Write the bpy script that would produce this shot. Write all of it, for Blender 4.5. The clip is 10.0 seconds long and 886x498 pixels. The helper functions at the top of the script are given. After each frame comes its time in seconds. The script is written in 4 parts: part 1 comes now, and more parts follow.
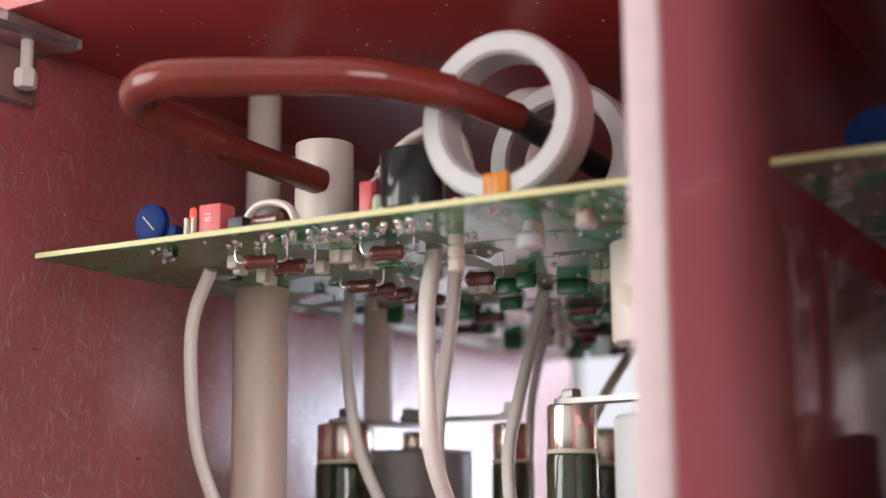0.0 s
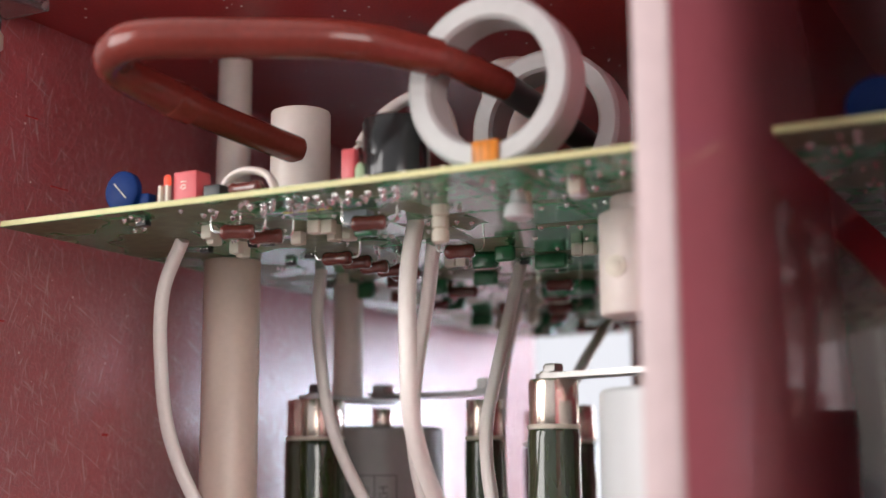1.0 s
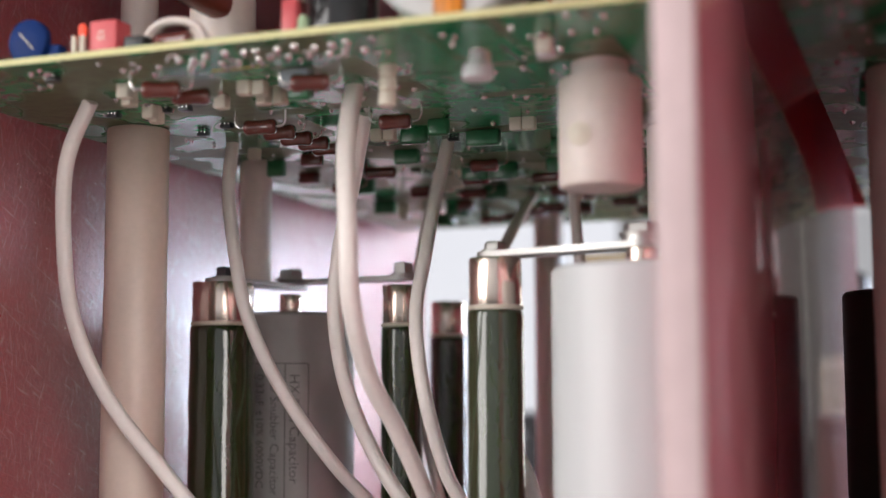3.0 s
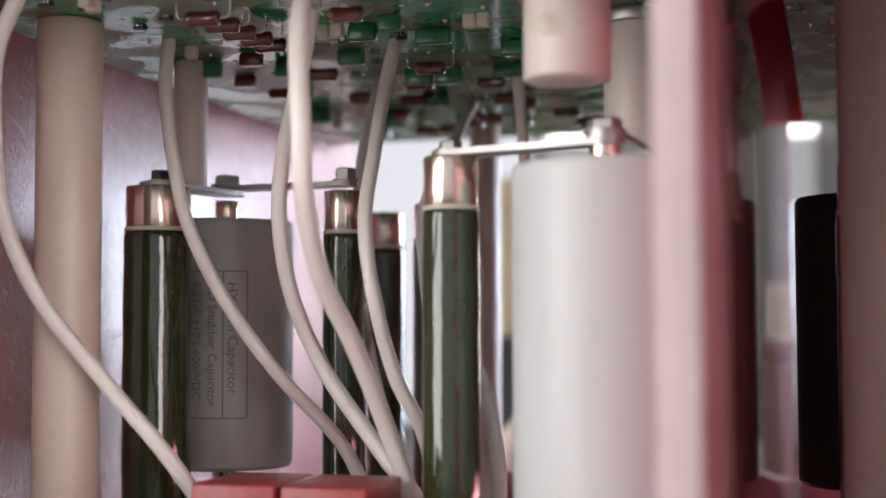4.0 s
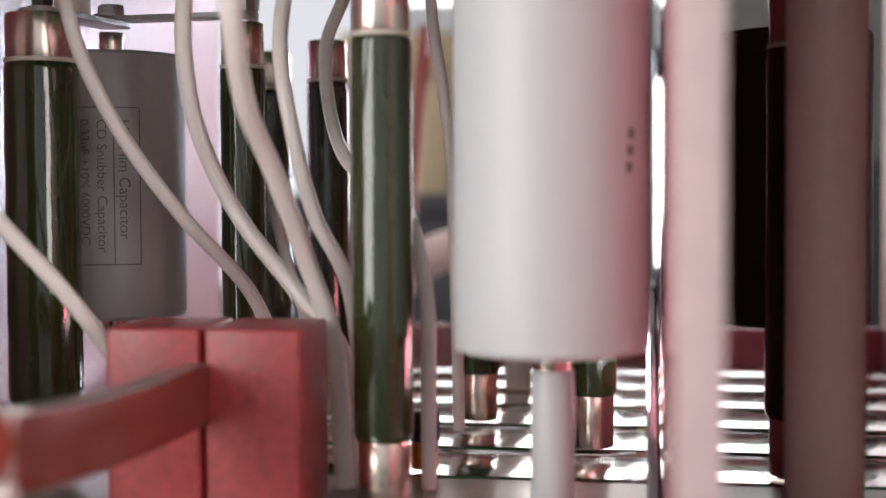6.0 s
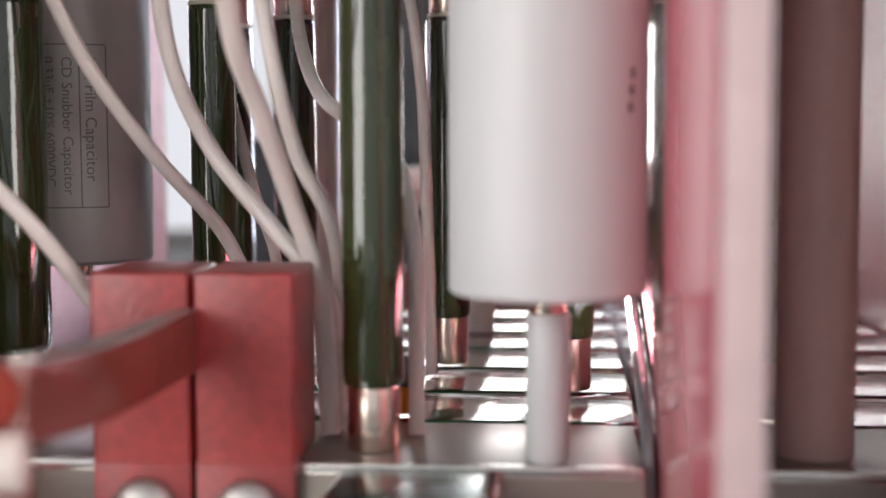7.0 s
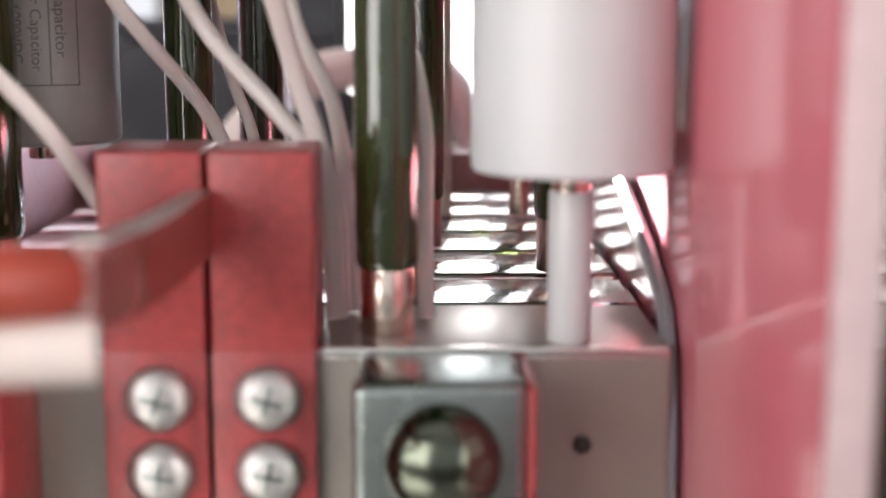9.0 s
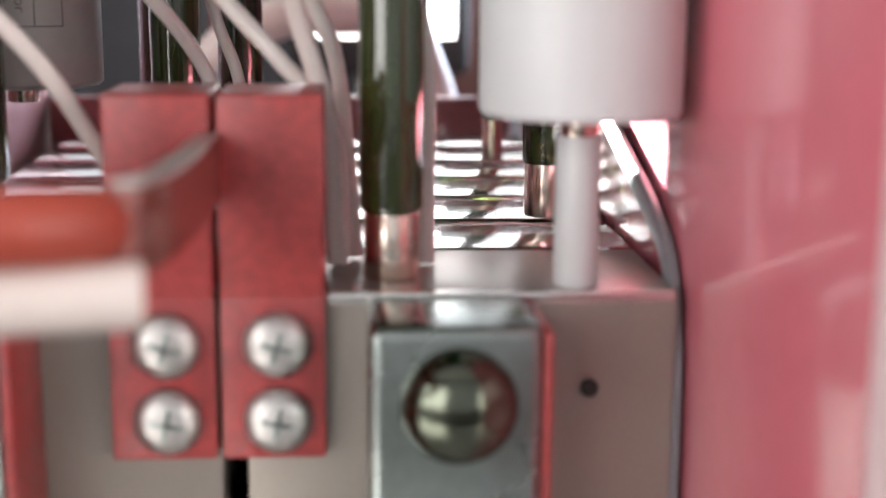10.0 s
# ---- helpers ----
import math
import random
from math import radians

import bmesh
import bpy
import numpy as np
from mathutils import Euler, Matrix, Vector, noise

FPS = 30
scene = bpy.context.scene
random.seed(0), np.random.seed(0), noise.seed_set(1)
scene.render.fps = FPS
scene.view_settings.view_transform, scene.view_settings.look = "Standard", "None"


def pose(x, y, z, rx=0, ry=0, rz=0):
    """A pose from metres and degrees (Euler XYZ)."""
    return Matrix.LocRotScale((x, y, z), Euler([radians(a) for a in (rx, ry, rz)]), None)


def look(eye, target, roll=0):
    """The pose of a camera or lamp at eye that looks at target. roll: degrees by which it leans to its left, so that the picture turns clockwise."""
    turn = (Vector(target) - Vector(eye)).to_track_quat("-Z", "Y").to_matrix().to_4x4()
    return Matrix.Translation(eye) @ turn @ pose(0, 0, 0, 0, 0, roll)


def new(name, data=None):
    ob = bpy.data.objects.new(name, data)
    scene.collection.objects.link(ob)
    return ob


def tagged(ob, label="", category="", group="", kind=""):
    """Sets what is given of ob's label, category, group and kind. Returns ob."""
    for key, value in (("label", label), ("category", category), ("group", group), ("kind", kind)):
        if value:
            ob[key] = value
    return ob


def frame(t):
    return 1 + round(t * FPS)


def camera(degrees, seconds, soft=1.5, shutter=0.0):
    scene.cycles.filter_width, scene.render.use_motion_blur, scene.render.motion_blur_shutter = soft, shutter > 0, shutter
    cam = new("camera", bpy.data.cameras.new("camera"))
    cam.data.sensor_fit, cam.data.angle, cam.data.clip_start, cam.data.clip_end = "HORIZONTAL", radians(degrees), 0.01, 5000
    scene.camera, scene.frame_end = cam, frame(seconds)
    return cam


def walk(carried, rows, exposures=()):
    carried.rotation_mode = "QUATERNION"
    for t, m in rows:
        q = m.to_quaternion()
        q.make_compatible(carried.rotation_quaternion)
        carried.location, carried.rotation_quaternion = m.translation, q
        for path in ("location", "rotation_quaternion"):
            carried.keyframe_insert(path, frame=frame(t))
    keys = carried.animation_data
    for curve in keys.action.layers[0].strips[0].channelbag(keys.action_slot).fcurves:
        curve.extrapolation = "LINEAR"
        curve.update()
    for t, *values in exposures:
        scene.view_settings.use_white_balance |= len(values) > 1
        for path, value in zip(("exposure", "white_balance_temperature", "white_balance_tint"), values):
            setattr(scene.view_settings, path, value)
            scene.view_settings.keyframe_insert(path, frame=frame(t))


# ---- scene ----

# ---------------------------------------------------------------- camera
cam = camera(36.25, 10.0)
cam.data.dof.use_dof = True
cam.data.dof.focus_distance = 0.366
cam.data.dof.aperture_fstop = 8.8
ROWS = [
    (0.0, pose(0.1552, -0.3285, 0.0780, 100.57, 0.27, 29.64)),
    (0.5, pose(0.1490, -0.3273, 0.0773, 100.27, 0.30, 28.54)),
    (1.0, pose(0.1423, -0.3259, 0.0766, 99.82, 0.29, 27.17)),
    (1.5, pose(0.1346, -0.3239, 0.0757, 99.16, 0.27, 25.68)),
    (2.0, pose(0.1264, -0.3213, 0.0748, 98.37, 0.25, 24.08)),
    (2.5, pose(0.1179, -0.3179, 0.0732, 97.29, 0.22, 22.27)),
    (4.0, pose(0.0946, -0.3069, 0.0630, 93.24, 0.17, 16.27)),
    (4.5, pose(0.0877, -0.3039, 0.0603, 91.76, 0.22, 14.29)),
    (5.0, pose(0.0807, -0.3012, 0.0584, 90.44, 0.24, 12.31)),
    (5.5, pose(0.0731, -0.2989, 0.0565, 88.97, 0.27, 10.33)),
    (7.0, pose(0.0470, -0.2940, 0.0553, 85.15, 0.18, 4.77)),
    (7.5, pose(0.0391, -0.2919, 0.0548, 84.00, 0.12, 3.17)),
    (8.0, pose(0.0307, -0.2901, 0.0540, 82.77, 0.06, 1.82)),
    (8.5, pose(0.0225, -0.2882, 0.0533, 81.63, -0.01, 0.45)),
    (9.0, pose(0.0140, -0.2867, 0.0522, 80.44, -0.09, -0.94)),
    (9.5, pose(0.0055, -0.2854, 0.0513, 79.26, -0.30, -2.55)),
    (10.0, pose(-0.0037, -0.2846, 0.0509, 78.30, -0.53, -4.20)),
]


EXPOSURES = [(0.0, 0.06), (2.5, -0.02), (4.0, -0.08), (5.5, -0.17), (7.5, -0.01), (9.0, 0.14), (10.0, 0.06)]
walk(cam, ROWS, EXPOSURES)

# ---------------------------------------------------------------- world and lights
world = bpy.data.worlds.new("sky")
scene.world = world
world.use_nodes = True
wn = world.node_tree
sky = wn.nodes.new("ShaderNodeTexSky")
sky.sky_type = "NISHITA"
sky.sun_disc = False
sky.sun_elevation, sky.sun_rotation = radians(40), radians(150)
wn.nodes["Background"].inputs["Strength"].default_value = 0.1
wn.links.new(sky.outputs["Color"], wn.nodes["Background"].inputs["Color"])


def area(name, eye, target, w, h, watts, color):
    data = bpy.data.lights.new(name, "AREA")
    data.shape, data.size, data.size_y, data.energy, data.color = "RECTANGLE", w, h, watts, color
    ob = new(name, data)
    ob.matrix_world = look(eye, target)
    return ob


# daylight from behind the cabinet, and added fill lamps from the unseen front and side
area("window_light_back", (1.06, 1.45, 0.22), (-0.1, 0.05, 0.08), 0.80, 0.7, 66, (0.72, 0.81, 1.0))
area("fill_light_front", (-1.35, -1.5, 0.34), (0.0, 0.0, 0.06), 1.7, 1.4, 45, (1.0, 0.96, 0.94))
area("fill_light_side", (1.35, -1.45, 0.25), (-0.1, 0.0, 0.12), 0.8, 0.9, 14, (1.0, 0.94, 0.90))

# spotlight added beside the work lamp to make the bright patch on the divider
beam = bpy.data.lights.new("patch_spotlight", "SPOT")
beam.energy, beam.spot_size, beam.spot_blend, beam.shadow_soft_size = 3400, radians(2.7), 1.0, 0.004
new("patch_spotlight", beam).matrix_world = look((-0.020, 0.492, 0.046), (0.069, 0.014, 0.007))

# ---------------------------------------------------------------- materials


def mat(name, color, rough=0.5, metal=0.0, vary=0.12, grain=400.0, bump=0.0, bump_scale=600.0, coat=0.0,
        transmission=0.0, stain=25.0, stretch=(1, 1, 1), subsurface=0.0, rough_vary=0.1, specular=0.5):
    m = bpy.data.materials.new(name)
    m.use_nodes = True
    nt = m.node_tree
    b = nt.nodes["Principled BSDF"]
    tc = nt.nodes.new("ShaderNodeTexCoord")
    mp = nt.nodes.new("ShaderNodeMapping")
    mp.inputs["Scale"].default_value = stretch
    nt.links.new(tc.outputs["Object"], mp.inputs["Vector"])
    fine, wide = nt.nodes.new("ShaderNodeTexNoise"), nt.nodes.new("ShaderNodeTexNoise")
    for n, s in ((fine, grain), (wide, stain)):
        n.inputs["Scale"].default_value = s
        n.inputs["Detail"].default_value = 4
        nt.links.new(mp.outputs["Vector"], n.inputs["Vector"])
    mix = nt.nodes.new("ShaderNodeMath")
    mix.operation = "ADD"
    nt.links.new(fine.outputs["Fac"], mix.inputs[0])
    nt.links.new(wide.outputs["Fac"], mix.inputs[1])
    ramp = nt.nodes.new("ShaderNodeMapRange")
    ramp.inputs["From Min"].default_value, ramp.inputs["From Max"].default_value = 0.6, 1.4
    ramp.inputs["To Min"].default_value, ramp.inputs["To Max"].default_value = 1 - vary, 1 + vary
    nt.links.new(mix.outputs[0], ramp.inputs["Value"])
    col = nt.nodes.new("ShaderNodeVectorMath")
    col.operation = "SCALE"
    col.inputs[0].default_value = color[:3]
    nt.links.new(ramp.outputs[0], col.inputs["Scale"])
    nt.links.new(col.outputs[0], b.inputs["Base Color"])
    rr = nt.nodes.new("ShaderNodeMapRange")
    rr.inputs["From Min"].default_value, rr.inputs["From Max"].default_value = 0.3, 0.7
    rr.inputs["To Min"].default_value, rr.inputs["To Max"].default_value = max(0.02, rough * (1 - rough_vary * 2)), min(1, rough * (1 + rough_vary * 2))
    nt.links.new(wide.outputs["Fac"], rr.inputs["Value"])
    nt.links.new(rr.outputs[0], b.inputs["Roughness"])
    b.inputs["Metallic"].default_value = metal
    b.inputs["Specular IOR Level"].default_value = specular
    b.inputs["Coat Weight"].default_value = coat
    b.inputs["Coat Roughness"].default_value = 0.06
    b.inputs["Transmission Weight"].default_value = transmission
    if subsurface:
        b.inputs["Subsurface Weight"].default_value = subsurface
        b.inputs["Subsurface Radius"].default_value = (0.004, 0.003, 0.002)
    if bump:
        tex = nt.nodes.new("ShaderNodeTexNoise")
        tex.inputs["Scale"].default_value = bump_scale
        tex.inputs["Detail"].default_value = 3
        nt.links.new(mp.outputs["Vector"], tex.inputs["Vector"])
        bp = nt.nodes.new("ShaderNodeBump")
        bp.inputs["Strength"].default_value = bump
        bp.inputs["Distance"].default_value = 0.001
        nt.links.new(tex.outputs["Fac"], bp.inputs["Height"])
        nt.links.new(bp.outputs["Normal"], b.inputs["Normal"])
    return m


def emitter(name, color, strength):
    m = bpy.data.materials.new(name)
    m.use_nodes = True
    b = m.node_tree.nodes["Principled BSDF"]
    b.inputs["Base Color"].default_value = (0.02, 0.02, 0.02, 1)
    b.inputs["Emission Color"].default_value = (*color, 1)
    b.inputs["Emission Strength"].default_value = strength
    return m


M_WALL = mat("red_lacquer_textured", (0.36, 0.042, 0.055), 0.42, vary=0.35, grain=1500, coat=1.0, stain=22, specular=0.9)


def creased(m, strength, coat_rough, coat_ior):
    """Leather-like relief: thin creases in several directions under the lacquer."""
    nt = m.node_tree
    b = nt.nodes["Principled BSDF"]
    b.inputs["Coat Roughness"].default_value = coat_rough
    b.inputs["Coat IOR"].default_value = coat_ior
    tc = nt.nodes["Texture Coordinate"]
    total = None
    for tilt, long, scale, gain in ((14, 6.0, 2300, 1.0), (-20, 7.0, 2100, 1.0), (72, 8.0, 1700, 0.6), (3, 1.0, 3000, 0.3)):
        mp = nt.nodes.new("ShaderNodeMapping")
        mp.vector_type = "TEXTURE"
        mp.inputs["Rotation"].default_value = (radians(tilt), 0, 0)
        mp.inputs["Location"].default_value = (0.1 * gain, 0.013 * tilt, 0.2)
        mp.inputs["Scale"].default_value = (1, 1, long)
        nt.links.new(tc.outputs["Object"], mp.inputs["Vector"])
        n = nt.nodes.new("ShaderNodeTexNoise")
        n.inputs["Scale"].default_value, n.inputs["Detail"].default_value = scale, 2
        n.inputs["Distortion"].default_value = 0.7
        nt.links.new(mp.outputs["Vector"], n.inputs["Vector"])
        ridge = nt.nodes.new("ShaderNodeMapRange")
        ridge.interpolation_type = "SMOOTHSTEP"
        ridge.inputs["From Min"].default_value, ridge.inputs["From Max"].default_value = 0.60, 0.74
        ridge.inputs["To Max"].default_value = gain
        nt.links.new(n.outputs["Fac"], ridge.inputs["Value"])
        if total is None:
            total = ridge.outputs[0]
        else:
            add = nt.nodes.new("ShaderNodeMath")
            add.operation = "ADD"
            nt.links.new(total, add.inputs[0])
            nt.links.new(ridge.outputs[0], add.inputs[1])
            total = add.outputs[0]
    bp = nt.nodes.new("ShaderNodeBump")
    bp.inputs["Strength"].default_value = strength
    bp.inputs["Distance"].default_value = 0.0004
    nt.links.new(total, bp.inputs["Height"])
    nt.links.new(bp.outputs["Normal"], b.inputs["Normal"])
    nt.links.new(bp.outputs["Normal"], b.inputs["Coat Normal"])
    # pale scratches, longer and sparser than the creases, their glint put into the colour
    scratch_glint = None
    for tilt, long, scale in ((12, 9.0, 1100), (-24, 8.0, 1000), (-6, 11.0, 1250), (62, 9.0, 900)):
        mp = nt.nodes.new("ShaderNodeMapping")
        mp.vector_type = "TEXTURE"
        mp.inputs["Rotation"].default_value = (radians(tilt), 0, 0)
        mp.inputs["Location"].default_value = (0.3, 0.017 * tilt, 0.1)
        mp.inputs["Scale"].default_value = (1, 1, long)
        nt.links.new(tc.outputs["Object"], mp.inputs["Vector"])
        n = nt.nodes.new("ShaderNodeTexNoise")
        n.inputs["Scale"].default_value, n.inputs["Detail"].default_value = scale, 1.5
        n.inputs["Distortion"].default_value = 0.5
        nt.links.new(mp.outputs["Vector"], n.inputs["Vector"])
        line = nt.nodes.new("ShaderNodeMapRange")
        line.inputs["From Min"].default_value, line.inputs["From Max"].default_value = 0.64, 0.76
        line.inputs["To Max"].default_value = 0.55
        nt.links.new(n.outputs["Fac"], line.inputs["Value"])
        if scratch_glint is None:
            scratch_glint = line.outputs[0]
        else:
            most = nt.nodes.new("ShaderNodeMath")
            most.operation = "MAXIMUM"
            nt.links.new(scratch_glint, most.inputs[0])
            nt.links.new(line.outputs[0], most.inputs[1])
            scratch_glint = most.outputs[0]
    tint = nt.nodes.new("ShaderNodeMix")
    tint.data_type = "RGBA"
    tint.inputs["B"].default_value = (0.60, 0.48, 0.50, 1)
    nt.links.new(scratch_glint, tint.inputs["Factor"])
    nt.links.new(b.inputs["Base Color"].links[0].from_socket, tint.inputs["A"])
    nt.links.new(tint.outputs["Result"], b.inputs["Base Color"])


creased(M_WALL, 1.0, 0.38, 2.1)
M_CEIL = mat("red_lacquer_dark", (0.46, 0.040, 0.042), 0.42, vary=0.3, grain=1500, bump=0.06, bump_scale=900, coat=0.45, stain=14, specular=0.35)
M_CEIL.node_tree.nodes["Principled BSDF"].inputs["Coat Roughness"].default_value = 0.16
M_PANEL = mat("red_acrylic", (0.60, 0.165, 0.205), 0.2, vary=0.06, grain=300, coat=0.9, stain=12, specular=0.6)
M_PANEL.node_tree.nodes["Principled BSDF"].inputs["Coat Roughness"].default_value = 0.09
# white nylon with the bay's red bounce light put into its colour
M_REDLIT_NYLON = mat("red_lit_nylon", (0.80, 0.59, 0.54), 0.45, vary=0.06, grain=500, bump=0.03, stain=40)
M_PANELEDGE = mat("sawn_acrylic_edge", (0.55, 0.41, 0.415), 0.5, vary=0.10, grain=250, bump=0.1, bump_scale=400, stain=40)
M_NYLON = mat("white_nylon", (0.74, 0.65, 0.60), 0.42, vary=0.05, grain=500, bump=0.03, subsurface=0.15, stain=40)
M_IVORY = mat("ivory_nylon", (0.66, 0.53, 0.455), 0.38, vary=0.05, grain=500, bump=0.03, subsurface=0.15, stain=40)
M_WIRE = mat("white_silicone", (0.79, 0.72, 0.68), 0.34, vary=0.05, grain=700, bump=0.03, stain=60)
M_WCAP = mat("white_film_wrap", (0.62, 0.635, 0.64), 0.42, vary=0.04, grain=200, bump=0.05, bump_scale=90, stain=20, coat=0.12, stretch=(1, 1, 0.1))
M_GCAP = mat("grey_film_wrap", (0.34, 0.322, 0.308), 0.40, vary=0.06, grain=300, bump=0.02, stain=30)
M_BCAP = mat("dark_film_wrap", (0.05, 0.035, 0.03), 0.4, vary=0.1)
M_GLAZE = mat("green_glaze", (0.027, 0.043, 0.012), 0.10, vary=0.35, grain=300, bump=0.3, bump_scale=170, coat=0.9, stain=45, stretch=(1, 1, 0.25))
M_COPPER = mat("copper_plated", (0.80, 0.68, 0.59), 0.22, metal=1.0, vary=0.12, grain=500, stain=80, stretch=(1, 1, 0.3))
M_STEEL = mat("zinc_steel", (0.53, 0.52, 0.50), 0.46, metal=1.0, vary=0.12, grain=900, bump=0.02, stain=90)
M_DARKSTEEL = mat("dark_steel", (0.12, 0.12, 0.13), 0.3, metal=1.0, vary=0.1)
M_ALU = mat("aluminium", (0.78, 0.77, 0.74), 0.24, metal=1.0, vary=0.08, grain=900, bump=0.02, stain=30, stretch=(0.2, 1, 1))
M_TOP = mat("polished_wavy_aluminium", (0.80, 0.79, 0.77), 0.13, metal=1.0, vary=0.06, grain=900, bump=0.5, bump_scale=55, stain=30)
M_CHROME = mat("blued_steel", (0.28, 0.315, 0.30), 0.28, metal=1.0, vary=0.15, grain=300)
M_BOLT = mat("dark_green_steel", (0.10, 0.11, 0.085), 0.16, metal=1.0, vary=0.2)
M_RAIL = mat("satin_aluminium", (0.30, 0.265, 0.235), 0.36, metal=0.5, vary=0.1, grain=1200, bump=0.03, stain=25)
# near-black stand-in for shade in the screw hole and between modules
M_GAP_SHADE = mat("gap_shade", (0.02, 0.018, 0.016), 0.6)
M_REDBLOCK = mat("red_fibre", (0.32, 0.032, 0.032), 0.42, vary=0.4, grain=350, bump=0.2, bump_scale=700, stain=70, specular=0.8)
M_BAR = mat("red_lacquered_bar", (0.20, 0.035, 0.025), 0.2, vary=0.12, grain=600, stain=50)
M_REDSLEEVE = mat("orange_red_rubber", (0.42, 0.07, 0.045), 0.4, vary=0.1, grain=500, stain=50)
M_REDTUBE = mat("red_brown_sleeve", (0.20, 0.034, 0.025), 0.13, vary=0.18, grain=600, stain=50)
M_PCB = mat("green_fr4", (0.075, 0.15, 0.06), 0.15, vary=0.4, grain=260, stain=45)
nt = M_PCB.node_tree
scale_node = [n for n in nt.nodes if n.type == "VECT_MATH"][0]
blotch, where, mixer = nt.nodes.new("ShaderNodeTexNoise"), nt.nodes.new("ShaderNodeMapRange"), nt.nodes.new("ShaderNodeMix")
blotch.inputs["Scale"].default_value, blotch.inputs["Detail"].default_value = 42, 1.5
where.inputs["From Min"].default_value, where.inputs["From Max"].default_value = 0.47, 0.53
mixer.data_type = "RGBA"
mixer.inputs["A"].default_value, mixer.inputs["B"].default_value = (0.17, 0.215, 0.11, 1), (0.035, 0.27, 0.10, 1)
nt.links.new(nt.nodes["Mapping"].outputs["Vector"], blotch.inputs["Vector"])
nt.links.new(blotch.outputs["Fac"], where.inputs["Value"])
nt.links.new(where.outputs[0], mixer.inputs["Factor"])
nt.links.new(mixer.outputs["Result"], scale_node.inputs[0])
gloss = nt.nodes.new("ShaderNodeMapRange")
gloss.inputs["To Min"].default_value, gloss.inputs["To Max"].default_value = 0.42, 0.15
nt.links.new(where.outputs[0], gloss.inputs["Value"])
nt.links.new(gloss.outputs[0], nt.nodes["Principled BSDF"].inputs["Roughness"])
nt.nodes["Principled BSDF"].inputs["Specular IOR Level"].default_value = 0.35
M_PCBEDGE = mat("fr4_edge", (0.62, 0.58, 0.28), 0.5, vary=0.12, grain=900)
M_BLUE = mat("blue_ceramic", (0.006, 0.027, 0.13), 0.5, vary=0.15, specular=0.12)
M_RED = mat("red_plastic", (0.62, 0.10, 0.11), 0.4, vary=0.08)
M_BLACK = mat("black_plastic", (0.015, 0.015, 0.016), 0.35, vary=0.2)
M_CAN = mat("black_can_sleeve", (0.022, 0.022, 0.023), 0.16, vary=0.2, coat=0.2, bump=0.03, bump_scale=200)
M_CREAM = mat("cream_plastic", (0.72, 0.66, 0.55), 0.45, vary=0.06)
M_RESISTOR = mat("brown_resistor", (0.13, 0.032, 0.025), 0.16, vary=0.2, coat=0.9)
M_GREENPART = mat("green_part", (0.02, 0.16, 0.06), 0.3, vary=0.2, coat=0.3)
M_SOLDER = mat("solder", (0.8, 0.8, 0.78), 0.25, metal=1.0)
M_TOROID = mat("white_coated_ferrite", (0.52, 0.51, 0.50), 0.4, vary=0.05, bump=0.05, bump_scale=900)
M_TAPE = mat("amber_tape", (0.52, 0.17, 0.015), 0.3, vary=0.7, grain=500, specular=0.3, stretch=(3, 1, 0.4))
M_LEDRED = emitter("red_led_lit", (1.0, 0.10, 0.05), 1.2)
M_LEDGREEN = mat("green_led", (0.42, 0.54, 0.34), 0.2, coat=0.5)
M_GREYSLEEVE = mat("grey_braid", (0.17, 0.165, 0.18), 0.35, vary=0.25, grain=1800, bump=0.2, bump_scale=1500)
M_INK = mat("dark_ink", (0.115, 0.108, 0.105), 0.5)
M_ROOM = mat("room_paint", (0.72, 0.70, 0.67), 0.7, vary=0.06, grain=60, stain=3)
M_TABLE = mat("bench_top", (0.07, 0.063, 0.058), 0.5, vary=0.15, grain=60, stain=6)
M_DARKROOM = mat("dark_cloth", (0.04, 0.04, 0.045), 0.8)

# ---------------------------------------------------------------- builders, all in millimetres
MM = 0.001


def V(*a):
    return Vector(a)


def lathe(profile, seg=40, center=(0, 0, 0), axis="z"):
    """Closed solid of revolution from (radius, height) pairs."""
    bm = bmesh.new()
    rings = []
    for r, h in profile:
        rings.append([bm.verts.new((r * math.cos(2 * math.pi * k / seg), r * math.sin(2 * math.pi * k / seg), h)) for k in range(seg)])
    for a, b in zip(rings, rings[1:]):
        for k in range(seg):
            bm.faces.new((a[k], a[(k + 1) % seg], b[(k + 1) % seg], b[k]))
    bm.faces.new(list(reversed(rings[0])))
    bm.faces.new(rings[-1])
    if axis == "y":
        bmesh.ops.rotate(bm, verts=bm.verts, matrix=Matrix.Rotation(radians(90), 3, "X"))
    elif axis == "x":
        bmesh.ops.rotate(bm, verts=bm.verts, matrix=Matrix.Rotation(radians(90), 3, "Y"))
    bmesh.ops.translate(bm, verts=bm.verts, vec=center)
    return bm


def rod(r, z0, z1, bevel=0.6, seg=40, center=(0, 0, 0), axis="z"):
    return lathe([(r - bevel, z0), (r - 0.3 * bevel, z0 + 0.3 * bevel), (r, z0 + bevel), (r, z1 - bevel), (r - 0.3 * bevel, z1 - 0.3 * bevel), (r - bevel, z1)], seg, center, axis)


